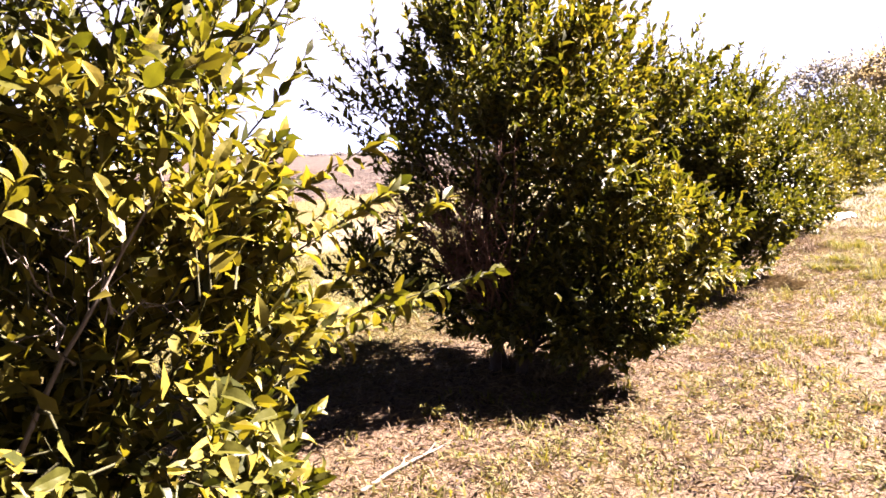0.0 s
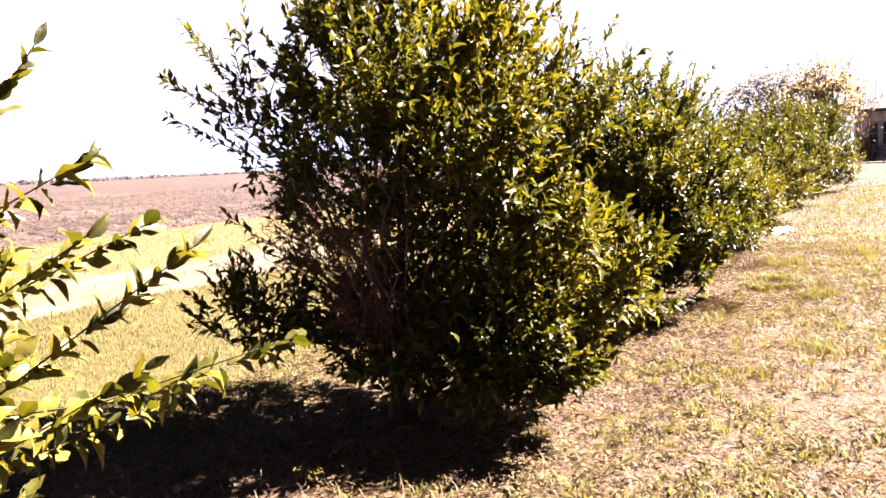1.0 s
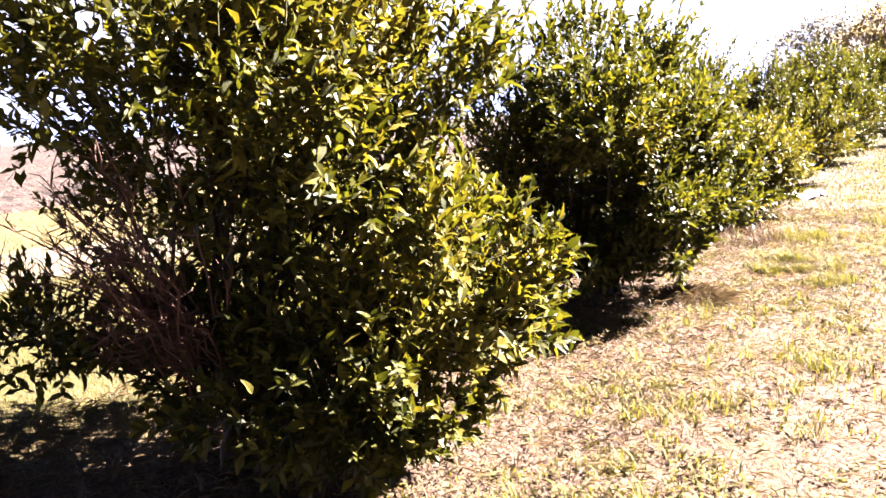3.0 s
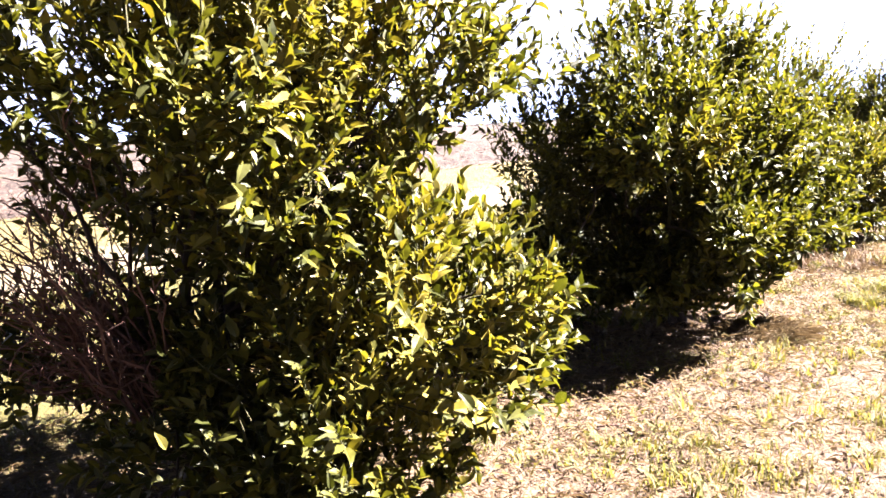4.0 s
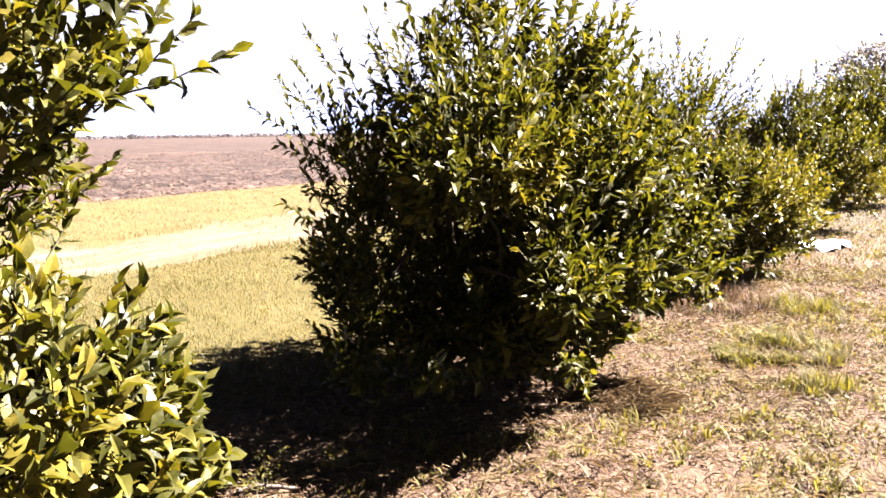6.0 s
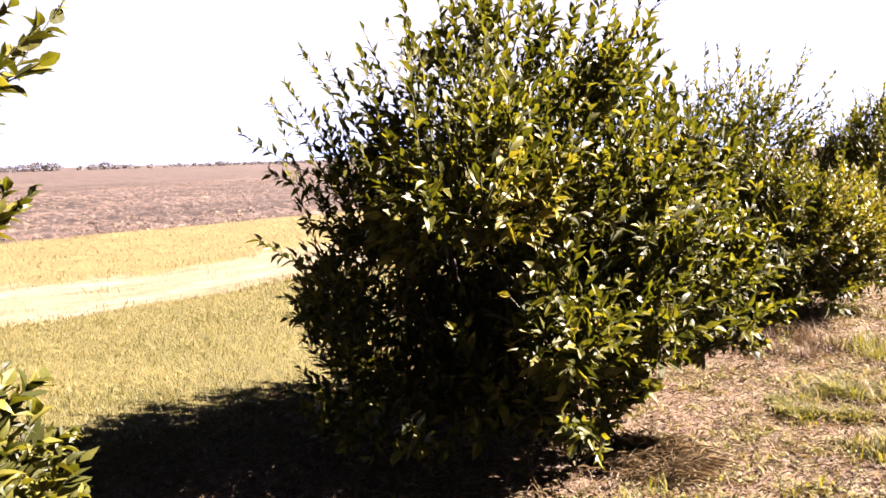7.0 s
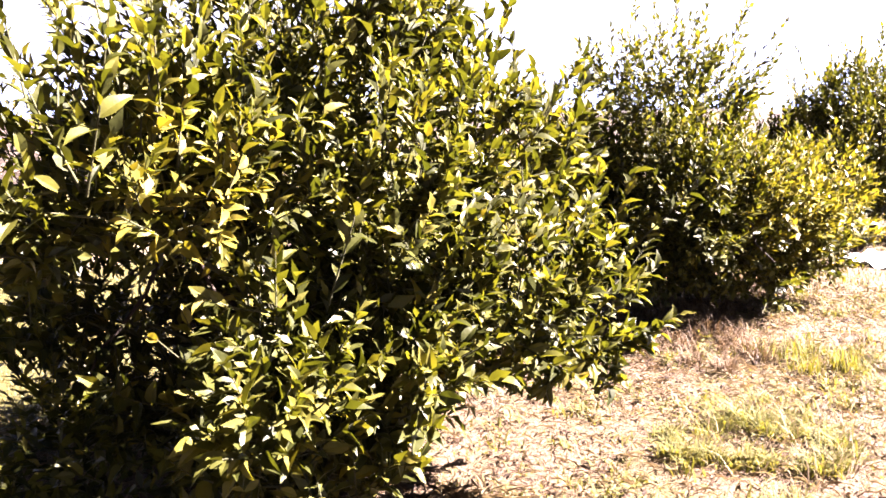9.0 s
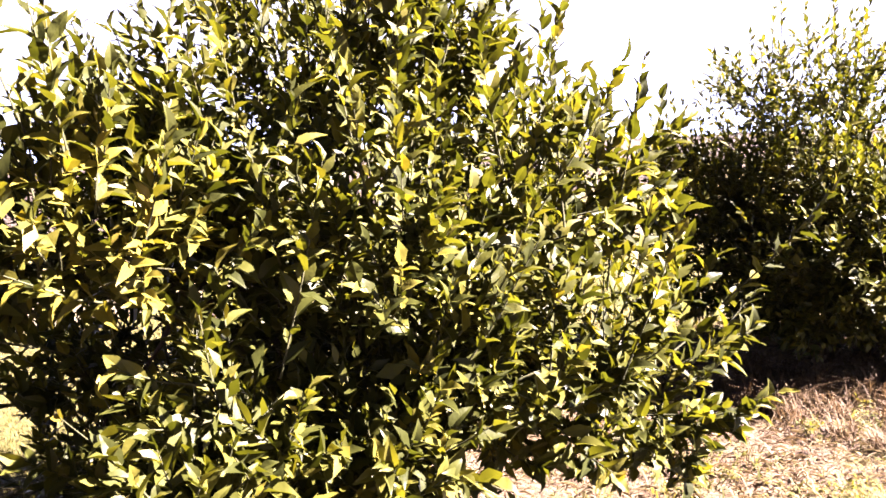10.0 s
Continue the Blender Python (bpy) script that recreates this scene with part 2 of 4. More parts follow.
def tubes(lines, sides=5):
    """Round tapered tubes: each line is (points, radii). Returns points and quads of all of them."""
    vs, fs, base = [], [], 0
    ang = np.linspace(0, 2 * np.pi, sides, endpoint=False)
    for pts, rad in lines:
        pts, rad = np.asarray(pts, float), np.asarray(rad, float)
        tan = unit(np.gradient(pts, axis=0))
        ref = np.where(np.abs(tan[:, 2:3]) > 0.9, [[1.0, 0, 0]], [[0, 0, 1.0]])
        a = unit(np.cross(tan, ref))
        b = np.cross(tan, a)
        ring = pts[:, None] + rad[:, None, None] * (np.cos(ang)[None, :, None] * a[:, None] + np.sin(ang)[None, :, None] * b[:, None])
        vs.append(ring.reshape(-1, 3))
        m = len(pts)
        i = np.arange(m - 1)[:, None] * sides + np.arange(sides)[None]
        j = np.arange(m - 1)[:, None] * sides + (np.arange(sides)[None] + 1) % sides
        fs.append(np.stack([i, j, j + sides, i + sides], -1).reshape(-1, 4) + base)
        base += m * sides
    return np.concatenate(vs), np.concatenate(fs)


# leaves one long, along +y, their face towards +z: folded along the midrib, waved at the edge, bent back at the tip
def leaf_shape(fold, curl, wave):
    rows = ((0.12, 0.105), (0.34, 0.198), (0.58, 0.205), (0.82, 0.112))
    v = [(0.0, 0.0, 0.0)]
    for k, (y, w) in enumerate(rows):
        drop, lift = -curl * y * y, (1, -1, 1, -1)[k] * wave * w
        # edge, midrib twice over for a crisp fold, edge
        v += [(-w, y - 0.03, drop + fold * w - lift), (0.0, y, drop), (0.0, y, drop), (w, y - 0.03, drop + fold * w + lift)]
    v.append((0.0, 1.0, -curl * 1.15))
    return np.array(v)


LEAVES = [leaf_shape(0.55, 0.14, 0.10), leaf_shape(0.85, 0.26, -0.16), leaf_shape(0.30, 0.05, 0.22), leaf_shape(0.70, 0.36, 0.05)]
LEAF_F = [(0, 2, 1), (0, 4, 3)]
for k in (1, 5, 9):
    LEAF_F += [(k, k + 1, k + 5), (k, k + 5, k + 4), (k + 2, k + 3, k + 7), (k + 2, k + 7, k + 6)]
LEAF_F = np.array(LEAF_F + [(13, 14, 17), (15, 16, 17)])
PLAIN_V = np.array([(0, 0, 0), (-0.19, 0.44, 0.05), (0.19, 0.44, 0.05), (0, 0.45, 0.0), (0, 1.0, -0.12)], float)
PLAIN_F = np.array([(0, 3, 1), (0, 2, 3), (1, 3, 4), (3, 2, 4)])


def leaf_frames(way, face):
    """Rotation matrices whose y goes along way and whose z is nearest to face."""
    y = unit(way)
    z = unit(face - (face * y).sum(-1, keepdims=True) * y)
    x = np.cross(y, z)
    return np.stack([x, y, z], -1)


def spread(tv, tf, place, rot, size, width=None):
    """Copies of a template at many places, as one array of points and one of triangles."""
    local = tv[None] * size[:, None, None]
    if width is not None:
        local = local * np.stack([width, np.ones_like(width), np.ones_like(width)], -1)[:, None]
    v = np.einsum("nij,nkj->nki", rot, local) + place[:, None]
    f = tf[None] + (np.arange(len(place)) * len(tv))[:, None, None]
    return v.reshape(-1, 3), f.reshape(-1, 3)


# ---- the ground ----
def bumps(x, y):
    """Gentle unevenness of the ground, flat near zero on the whole."""
    z = 0.018 * np.sin(1.3 * x + 0.7 * y) * np.sin(0.9 * y - 0.4 * x) + 0.012 * np.sin(3.1 * x + 1.2) * np.sin(2.7 * y)
    z = z + 0.018 * np.clip(y - 9, 0, 50) * np.clip((x + 22) / 14, 0, 1)
    road = np.clip((-8.4 - x) / 0.6, 0, 1) * np.clip((x + 12.1) / 0.6, 0, 1)
    rut = np.exp(-((x + 9.5) / 0.28) ** 2) + np.exp(-((x + 11.0) / 0.28) ** 2)
    z = z - 0.05 * road - 0.035 * rut
    field = np.clip((-18.0 - x) / 1.5, 0, 1)
    near = np.clip((120 + x) / 60, 0, 1)
    z += field * near * (0.07 * np.sin(x * 2 * np.pi / 1.1) + 0.05 * np.sin(5.3 * y + 2 * np.sin(x)) * np.sin(4.1 * x))
    return z


def build_ground():
    xs = np.unique(np.concatenate([[-4000, -1500, -600, -300, -200, -150], np.arange(-120, -46, 1.1), np.arange(-46, -18, 0.28), np.arange(-18, 3, 0.2), np.arange(3, 9, 0.5), [9, 12, 20, 40, 100, 400, 1500, 4000]]))
    ys = np.unique(np.concatenate([[-4000, -1500, -400, -100, -40, -20, -12], np.arange(-8, 24, 0.22), np.arange(24, 60, 0.6), np.arange(60, 130, 2.0), [150, 200, 300, 600, 1500, 4000]]))
    gx, gy = np.meshgrid(xs, ys, indexing="ij")
    near = (np.abs(gx) < 130) & (gy > -15) & (gy < 130)
    gz = np.where(near, bumps(gx, gy), 0.0)
    v = np.stack([gx, gy, gz], -1).reshape(-1, 3)
    w = len(ys)
    i = (np.arange(len(xs) - 1)[:, None] * w + np.arange(w - 1)[None]).ravel()
    f = np.stack([i, i + w, i + w + 1, i + 1], -1)
    ob = mesh_object("ground", v, f, mat_ground)
    tagged(ob, "dry orchard ground with grass, a sandy track and a ploughed field beyond", "ground", kind="structure")


build_ground()


# ---- citrus trees ----
def curve_points(a, b, sag, rng, count=7, wob=0.03):
    a, b = np.asarray(a, float), np.asarray(b, float)
    t = np.linspace(0, 1, count)[:, None]
    p = a + (b - a) * t + np.array([0, 0, sag]) * (4 * t * (1 - t))
    p[1:-1] += rng.normal(0, wob, (count - 2, 3))
    return p


def shoot_set(rng, lobes, count, depth_lo, depth_hi, floor=0.12, gappy=True, core=False):
    """Starts and directions of leafy shoots in the outer shell of the crown's lobes."""
    c = np.array([l[:3] for l in lobes], float)
    r = np.array([(l[3], l[3], l[4]) for l in lobes], float)
    dens = np.array([l[5] if len(l) > 5 else 1.0 for l in lobes])
    area = dens * r[:, 0] * (r[:, 0] + r[:, 2])
    out_p, out_n, got = [], [], 0
    turn = rng.uniform(0, 6)
    while got < count:
        k = rng.choice(len(lobes), 4000, p=area / area.sum())
        n = unit(rng.normal(size=(4000, 3)))
        s = rng.uniform(depth_lo, depth_hi, (4000, 1))
        lump = 1 + 0.20 * np.sin(5 * n[:, :1] + 3 * k[:, None]) * np.sin(6 * n[:, 1:2] + k[:, None]) + 0.08 * np.sin(11 * n[:, 2:3] + 7 * n[:, :1])
        p = c[k] + n * r[k] * s * lump
        gaps = np.sin(13 * p[:, 0] + 4 * p[:, 2] + turn) * np.sin(12 * p[:, 1] - 5 * p[:, 2] + 1.7 * turn) * np.sin(14 * p[:, 2] + 3 * p[:, 0] - turn) + 0.35 * np.sin(7 * p[:, 2] + 5 * p[:, 1] + turn)
        q = np.linalg.norm((p[:, None] - c[None]) / r[None], axis=-1)
        inside = q.min(axis=1)
        ok = ((inside > depth_lo - 0.03) | core) & (p[:, 2] > floor) & ((rng.random(4000) < np.clip(0.34 + 2.6 * gaps, 0.01, 1)) | (not gappy))
        out_p.append(p[ok])
        out_n.append(unit(n[ok] / r[k][ok]))
        got += int(ok.sum())
    return np.concatenate(out_p)[:count], np.concatenate(out_n)[:count]


def leafy(rng, start, way, length, gap, leaf_size, spread_angle=50):
    """Leaves along shoots: place, direction, face and size of each; and the shoots as tubes."""
    n = np.maximum(3, (length / gap).astype(int))
    idx = np.repeat(np.arange(len(start)), n)
    k = np.concatenate([np.arange(m) for m in n])
    f = ((k + rng.uniform(0.2, 0.8, len(k))) / n[idx]) ** 0.7
    bend = np.array([0, 0, 1.0]) * (0.22 * length[idx] * f ** 2)[:, None]
    place = start[idx] + way[idx] * (length[idx] * f)[:, None] + bend
    side0 = unit(np.cross(way, np.array([0.13, 0.31, 1.0])))
    side1 = np.cross(way, side0)
    a = k * 2.4 + idx * 1.7 + rng.normal(0, 0.35, len(k))
    radial = side0[idx] * np.cos(a)[:, None] + side1[idx] * np.sin(a)[:, None]
    ang = np.radians(spread_angle + rng.normal(0, 14, len(k)) - 28 * f ** 2)[:, None]
    d = unit(way[idx] * np.cos(ang) + radial * np.sin(ang) + rng.normal(0, 0.16, (len(k), 3)) + [0, 0, 0.14])
    face = unit(np.array([0, 0, 0.55]) + 0.6 * np.array(sun_way) + 0.55 * way[idx] - 0.5 * radial + rng.normal(0, 0.45, (len(k), 3)))
    size = leaf_size * rng.uniform(0.62, 1.25, len(k)) * (1 - 0.25 * f ** 3)
    return place, d, face, size


def shoot_tubes(start, way, length, radius=0.0028):
    t = np.array([0, 0.5, 1.0])
    lines = []
    for s, w, l in zip(start, way, length):
        p = s + w * (l * t)[:, None] + np.array([0, 0, 1.0]) * (0.22 * l * t ** 2)[:, None]
        lines.append((p, radius * np.array([1.5, 1.0, 0.5])))
    return tubes(lines, 3)


def citrus_tree(base, lobes, seed, label, stems=5, shoots=2100, leaf=0.082, singles=0, sprigs=(), bare=(), hollow=(), yellow=(), plain=False, dead=(), trunk_r=0.04, foot_r=0.09, gap=0.019, feathers=90):
    """A bushy citrus tree: stems from the ground, limbs, twigs and a crown of leafy shoots. Places are from its base."""
    rng = np.random.default_rng(seed)
    tree = new("citrus_tree")
    tree.location = (base[0], base[1], float(bumps(np.array(base[0]), np.array(base[1]))))
    tagged(tree, label, "tree", "row of citrus trees")
    c = np.array([l[:3] for l in lobes], float)
    # stems and limbs
    for i in range(stems):
        a = 2 * np.pi * i / stems + rng.uniform(-0.4, 0.4)
        foot = np.array([foot_r * math.cos(a), foot_r * math.sin(a), -0.06])
        k = int(rng.integers(len(lobes)))
        goal = c[k] * np.array([0.75, 0.75, 1.0]) + rng.normal(0, 0.10, 3) + np.array([0.15 * math.cos(a), 0.15 * math.sin(a), 0.1])
        goal[2] = max(goal[2], 0.8)
        p = curve_points(foot, goal, 0.12, rng, 9, 0.022)
        v, f = tubes([(p, trunk_r * np.linspace(1.1, 0.30, 9) * rng.uniform(0.75, 1.1))], 8)
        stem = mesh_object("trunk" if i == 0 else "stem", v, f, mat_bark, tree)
        lines = []
        for j in range(7):
            q = p[int(rng.integers(3, 9))]
            m = int(rng.integers(len(lobes)))
            end = q + (c[m] - q) * rng.uniform(0.5, 0.95) + rng.normal(0, 0.22, 3)
            end[2] = max(end[2], 0.3)
            lines.append((curve_points(q, end, 0.06, rng, 7, 0.025), trunk_r * np.linspace(0.34, 0.10, 7)))
        v, f = tubes(lines, 5)
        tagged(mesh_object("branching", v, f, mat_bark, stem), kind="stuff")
    # one limb into every lobe of the crown
    limb_rng = np.random.default_rng(seed + 900)
    for q in c:
        fork = np.array([q[0] * 0.22, q[1] * 0.22, max(0.16, 0.42 * q[2])])
        v, f = tubes([(curve_points(fork, q, 0.05, limb_rng, 7, 0.02), trunk_r * np.linspace(0.42, 0.14, 7))] +
                     [(curve_points(q * 0.75 + fork * 0.25, q + limb_rng.normal(0, 0.16, 3), 0.02, limb_rng, 5, 0.015), trunk_r * np.linspace(0.2, 0.07, 5)) for _ in range(4)], 5)
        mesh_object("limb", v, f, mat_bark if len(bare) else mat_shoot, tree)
    # leafy shoots, in the shell and sparser within
    s1, n1 = shoot_set(rng, lobes, int(shoots * 0.66), 0.80, 1.0)
    s2, n2 = shoot_set(rng, lobes, int(shoots * 0.34), 0.45, 0.80, gappy=False)
    s3, n3 = shoot_set(rng, lobes, int(shoots * 0.34), 0.0, 0.6, gappy=False, core=True)
    start, out = np.concatenate([s1, s2, s3]), np.concatenate([n1, n2, n3])
    way = unit(out + np.array([0, 0, 0.55]) + rng.normal(0, 0.38, out.shape))
    length = rng.uniform(0.13, 0.34, len(start))
    start = start - way * (0.5 * length)[:, None]
    place, d, face, size = leafy(rng, start[:len(s1)], way[:len(s1)], length[:len(s1)], gap, leaf)
    e = leafy(rng, start[len(s1):], way[len(s1):], length[len(s1):], gap, leaf)
    inner = np.arange(len(place) + len(e[0])) >= len(place)
    place, d, face, size = (np.concatenate(z) for z in zip((place, d, face, size), e))
    # long feathery shoots out of the upper crown
    fs, fn = shoot_set(rng, lobes, feathers * 3, 0.88, 0.97)
    top = np.argsort(-(fs[:, 2] + rng.uniform(0, 1.1, len(fs))))[:feathers]
    fw = unit(fn[top] * 0.7 + np.array([0, 0, 0.75]) + rng.normal(0, 0.25, (feathers, 3)))
    fl = rng.uniform(0.18, 0.46, feathers)
    e = leafy(rng, fs[top], fw, fl, 0.024, leaf * 0.92, 46)
    place, d, face, size = (np.concatenate(z) for z in zip((place, d, face, size), e))
    start, way, length = np.concatenate([start, fs[top]]), np.concatenate([way, fw]), np.concatenate([length, fl])
    # loose sprigs that stand out of the crown: (start, direction, length)
    if len(sprigs):
        sp = np.array([s[0] for s in sprigs], float)
        sw = unit(np.array([s[1] for s in sprigs], float))
        sl = np.array([s[2] for s in sprigs], float)
        e = leafy(rng, sp, sw, sl, 0.016, leaf * 0.98, 62)
        place, d, face, size = (np.concatenate(z) for z in zip((place, d, face, size), e))
    else:
        sp, sw, sl = np.zeros((0, 3)), np.zeros((0, 3)), np.zeros(0)
    inner = np.concatenate([inner, np.zeros(len(place) - len(inner), bool)])
    keep = np.ones(len(place), bool)
    own = len(e[0]) if len(sprigs) else 0
    for b in (*bare, *hollow):      # hollows with few leaves: (x, y, z, radius, share of leaves left)
        near = np.linalg.norm(place - np.array(b[:3]), axis=1) < b[3]
        keep &= ~near | (rng.random(len(place)) < b[4])
    keep[len(keep) - own:] = True      # a hollow leaves the sprigs whole
    keep &= place[:, 2] > 0.03
    place, d, face, size, inner = place[keep], d[keep], face[keep], size[keep], inner[keep]
    rot = leaf_frames(d, face)
    width = rng.uniform(0.85, 1.25, len(place))
    slot = np.zeros(len(place), int)
    for w in yellow:      # paler leaves, yellowing or with sunlight put into their colour: (x, y, z, radius)
        near = np.linalg.norm((place - np.array(w[:3])) / w[3], axis=1)
        slot[rng.random(len(place)) < np.clip(1.25 - near, 0, 0.85)] = 1
    slot[rng.random(len(place)) < 0.03] = 1
    # single leaves on the side that faces the grass strip
    alone = np.zeros(len(place), bool)
    if singles:
        side = np.where((place[:, 0] > 0.45) & (slot == 0) & ~inner & (size > leaf * 0.9))[0]
        alone[rng.choice(side, min(singles, len(side)), replace=False)] = True
    kinds = [(PLAIN_V, PLAIN_F)] if plain else [(q, LEAF_F) for q in LEAVES] + [(PLAIN_V, PLAIN_F)]
    shape = rng.integers(max(1, len(kinds) - 1), size=len(place))
    shape[inner | (place[:, 0] < -0.55)] = len(kinds) - 1
    vs, fs_all, slots, base_v = [], [], [], 0
    for k, (tv, tf) in enumerate(kinds):
        pick = ~alone & (shape == k)
        v, f = spread(tv, tf, place[pick], rot[pick], size[pick], width[pick])
        vs.append(v)
        fs_all.append(f + base_v)
        slots.append(np.repeat(slot[pick], len(tf)))
        base_v += len(v)
    crown = mesh_object("crown", np.concatenate(vs), np.concatenate(fs_all), [mat_leaf, mat_leaf_yellow_lit], tree, slots=np.concatenate(slots))
    tagged(crown, "dense glossy green leaves", kind="stuff")
    outer = np.ones(len(start), bool)
    outer[len(s1):len(s1) + len(s2) + len(s3):2] = False      # half of the hidden inner shoots stay leaf only
    thin_rng = np.random.default_rng(seed + 500)
    for b in (*bare, *hollow):
        near = np.linalg.norm(start + way * (0.5 * length)[:, None] - np.array(b[:3]), axis=1) < b[3]
        outer &= ~near | (thin_rng.random(len(start)) < b[4])
    tv3, tf3 = shoot_tubes(np.concatenate([start[outer], sp]), np.concatenate([way[outer], sw]), np.concatenate([length[outer], sl]))
    tagged(mesh_object("shoot_growth", tv3, tf3, mat_shoot, tree), kind="stuff")
    if singles:
        shared = {}
        for i in np.where(alone)[0]:
            k = int(shape[i])
            if k not in shared:
                ob = mesh_object("leaf", LEAVES[k], LEAF_F, mat_leaf, tree)
                shared[k] = ob.data
            else:
                ob = new("leaf", shared[k])
                ob.parent = tree
            r = rot[i] * np.array([width[i], 1, 1])[None] * size[i]
            ob.matrix_basis = Matrix(((*r[0], place[i][0]), (*r[1], place[i][1]), (*r[2], place[i][2]), (0, 0, 0, 1)))
    # bare brown twigs inside, and dead grey branches
    if len(bare):
        lines = []
        for b in bare:
            mid, fork = np.array(b[:3]), np.array([b[0] * 0.3, b[1] * 0.3, 0.55])
            for j in range(16):
                end = mid + unit(rng.normal(size=3)) * b[3] * rng.uniform(0.3, 0.95)
                q = curve_points(fork + rng.normal(0, 0.06, 3), end, 0.05, rng, 8, 0.02)
                lines.append((q, np.linspace(0.0075, 0.002, 8)))
                for k in range(9):
                    o = q[int(rng.integers(3, 8))]
                    w = unit(unit(end - fork) * 0.7 + rng.normal(0, 0.6, 3) + np.array([0, 0, 0.25]))
                    lines.append((curve_points(o, o + w * rng.uniform(0.06, 0.20), 0.01, rng, 4, 0.010), np.array([0.0034, 0.0027, 0.002, 0.001])))
        v, f = tubes(lines, 4)
        tagged(mesh_object("bare_twig_growth", v, f, mat_twig, tree, "bare brown twigs"), kind="stuff")
    for start_p, end_p, rad in dead:
        p = curve_points(start_p, end_p, 0.04, rng, 8, 0.014)
        lines = [(p, rad * np.linspace(1, 0.3, 8))]
        for j in range(6):
            q = p[int(rng.integers(2, 8))]
            w = unit((p[-1] - p[0]) * 0.8 + rng.normal(0, 0.35, 3))
            lines.append((curve_points(q, q + w * rng.uniform(0.05, 0.18), 0.01, rng, 5, 0.008), rad * np.array([0.42, 0.36, 0.3, 0.22, 0.12])))
        v, f = tubes(lines, 5)
        mesh_object("dead_branch", v, f, mat_dead, tree, "leafless grey dead branch")
    return tree


LABEL = "bushy citrus tree with glossy green leaves"
T1, T2, T3, T4 = (-2.60, 0.40), (-2.70, 4.35), (-2.60, 8.25), (-2.92, 12.20)

# lobes: x, y, z from the tree's base, radius across, radius up, density
LOBES_1 = [(0.0, 0.0, 1.45, 1.0, 1.0), (0.45, 0.45, 2.05, 0.66, 0.75), (0.45, 0.6, 1.45, 0.62, 0.6), (0.85, 0.58, 1.10, 0.50, 0.40, 1.8), (0.68, 0.64, 0.76, 0.46, 0.46, 1.8), (-0.4, 0.4, 1.2, 0.8, 0.8), (0.6, -0.5, 1.0, 0.8, 0.8), (0.55, 0.45, 0.45, 0.72, 0.4), (0.82, 0.80, 1.66, 0.32, 0.46, 1.6)]
LOBES_2 = [(0.02, 0.02, 1.65, 0.80, 0.78), (0.10, 0.05, 2.05, 0.58, 0.52), (0.42, 0.37, 1.80, 0.48, 0.45, 0.7), (0.58, 0.68, 1.78, 0.40, 0.36, 0.7), (0.82, 0.45, 0.82, 0.50, 0.46), (0.66, 0.14, 0.72, 0.43, 0.42), (-0.64, -0.50, 0.68, 0.31, 0.25), (-0.35, 0.5, 1.3, 0.76, 0.82), (0.40, 0.20, 1.35, 0.52, 0.5), (0.35, 0.35, 0.75, 0.55, 0.48), (0.78, 0.80, 0.66, 0.24, 0.22), (0.58, 0.98, 0.66, 0.24, 0.26, 0.9), (0.85, 0.16, 0.48, 0.32, 0.30, 0.8), (-0.10, 0.10, 0.55, 0.50, 0.30, 0.8), (-0.60, -0.42, 1.82, 0.28, 0.38, 0.45), (0.28, -0.05, 0.44, 0.46, 0.26), (0.64, 0.0, 0.36, 0.36, 0.28, 1.3)]
LOBES_3 = [(-0.05, 0.05, 1.25, 0.86, 0.80), (-0.10, -0.12, 1.80, 0.60, 0.50), (0.44, -0.98, 1.40, 0.38, 0.26, 2.2), (0.10, -0.50, 0.50, 0.42, 0.40, 0.8), (0.30, -0.22, 0.68, 0.38, 0.32, 0.8), (0.68, 0.56, 0.86, 0.42, 0.42), (0.62, 0.22, 0.95, 0.46, 0.40), (0.38, 0.34, 1.32, 0.50, 0.42), (-0.62, -0.46, 0.85, 0.48, 0.60), (-0.70, -0.54, 1.28, 0.38, 0.36), (0.52, -0.22, 1.12, 0.42, 0.42), (0.30, 0.0, 0.94, 0.58, 0.40), (-0.50, -0.15, 1.05, 0.60, 0.65, 1.6), (-0.15, -0.45, 0.50, 0.55, 0.42, 1.3), (0.74, -0.36, 0.80, 0.32, 0.26, 1.5), (-0.45, -0.66, 0.42, 0.38, 0.32, 1.2), (0.78, -0.72, 1.00, 0.16, 0.15, 1.6), (-0.55, 0.55, 1.35, 0.52, 0.62, 0.9), (0.80, -0.80, 0.80, 0.20, 0.20, 1.4), (0.74, -0.60, 0.50, 0.26, 0.22, 1.0), (-0.40, -0.10, 0.62, 0.52, 0.46, 1.3), (-0.55, -0.45, 0.55, 0.36, 0.34, 1.3), (-0.44, -0.90, 0.50, 0.34, 0.40, 1.3), (-0.54, -0.80, 0.86, 0.27, 0.26, 1.0)]
LOBES_4 = [(-0.20, -0.20, 1.02, 0.74, 0.62), (-0.15, -0.15, 1.72, 0.50, 0.50, 0.55), (0.50, 0.50, 0.72, 0.55, 0.50), (0.10, 0.10, 0.65, 0.72, 0.50), (-0.72, -0.52, 1.10, 0.52, 0.44), (-1.00, -0.42, 0.92, 0.42, 0.42), (-0.62, -0.30, 1.72, 0.38, 0.50, 0.4), (0.52, -0.20, 0.85, 0.48, 0.42), (-0.45, -0.22, 0.50, 0.52, 0.36), (-0.10, -0.60, 0.52, 0.48, 0.36), (0.45, -0.15, 0.48, 0.45, 0.34), (-0.85, -0.60, 0.62, 0.40, 0.36), (0.35, -0.72, 0.85, 0.46, 0.42)]

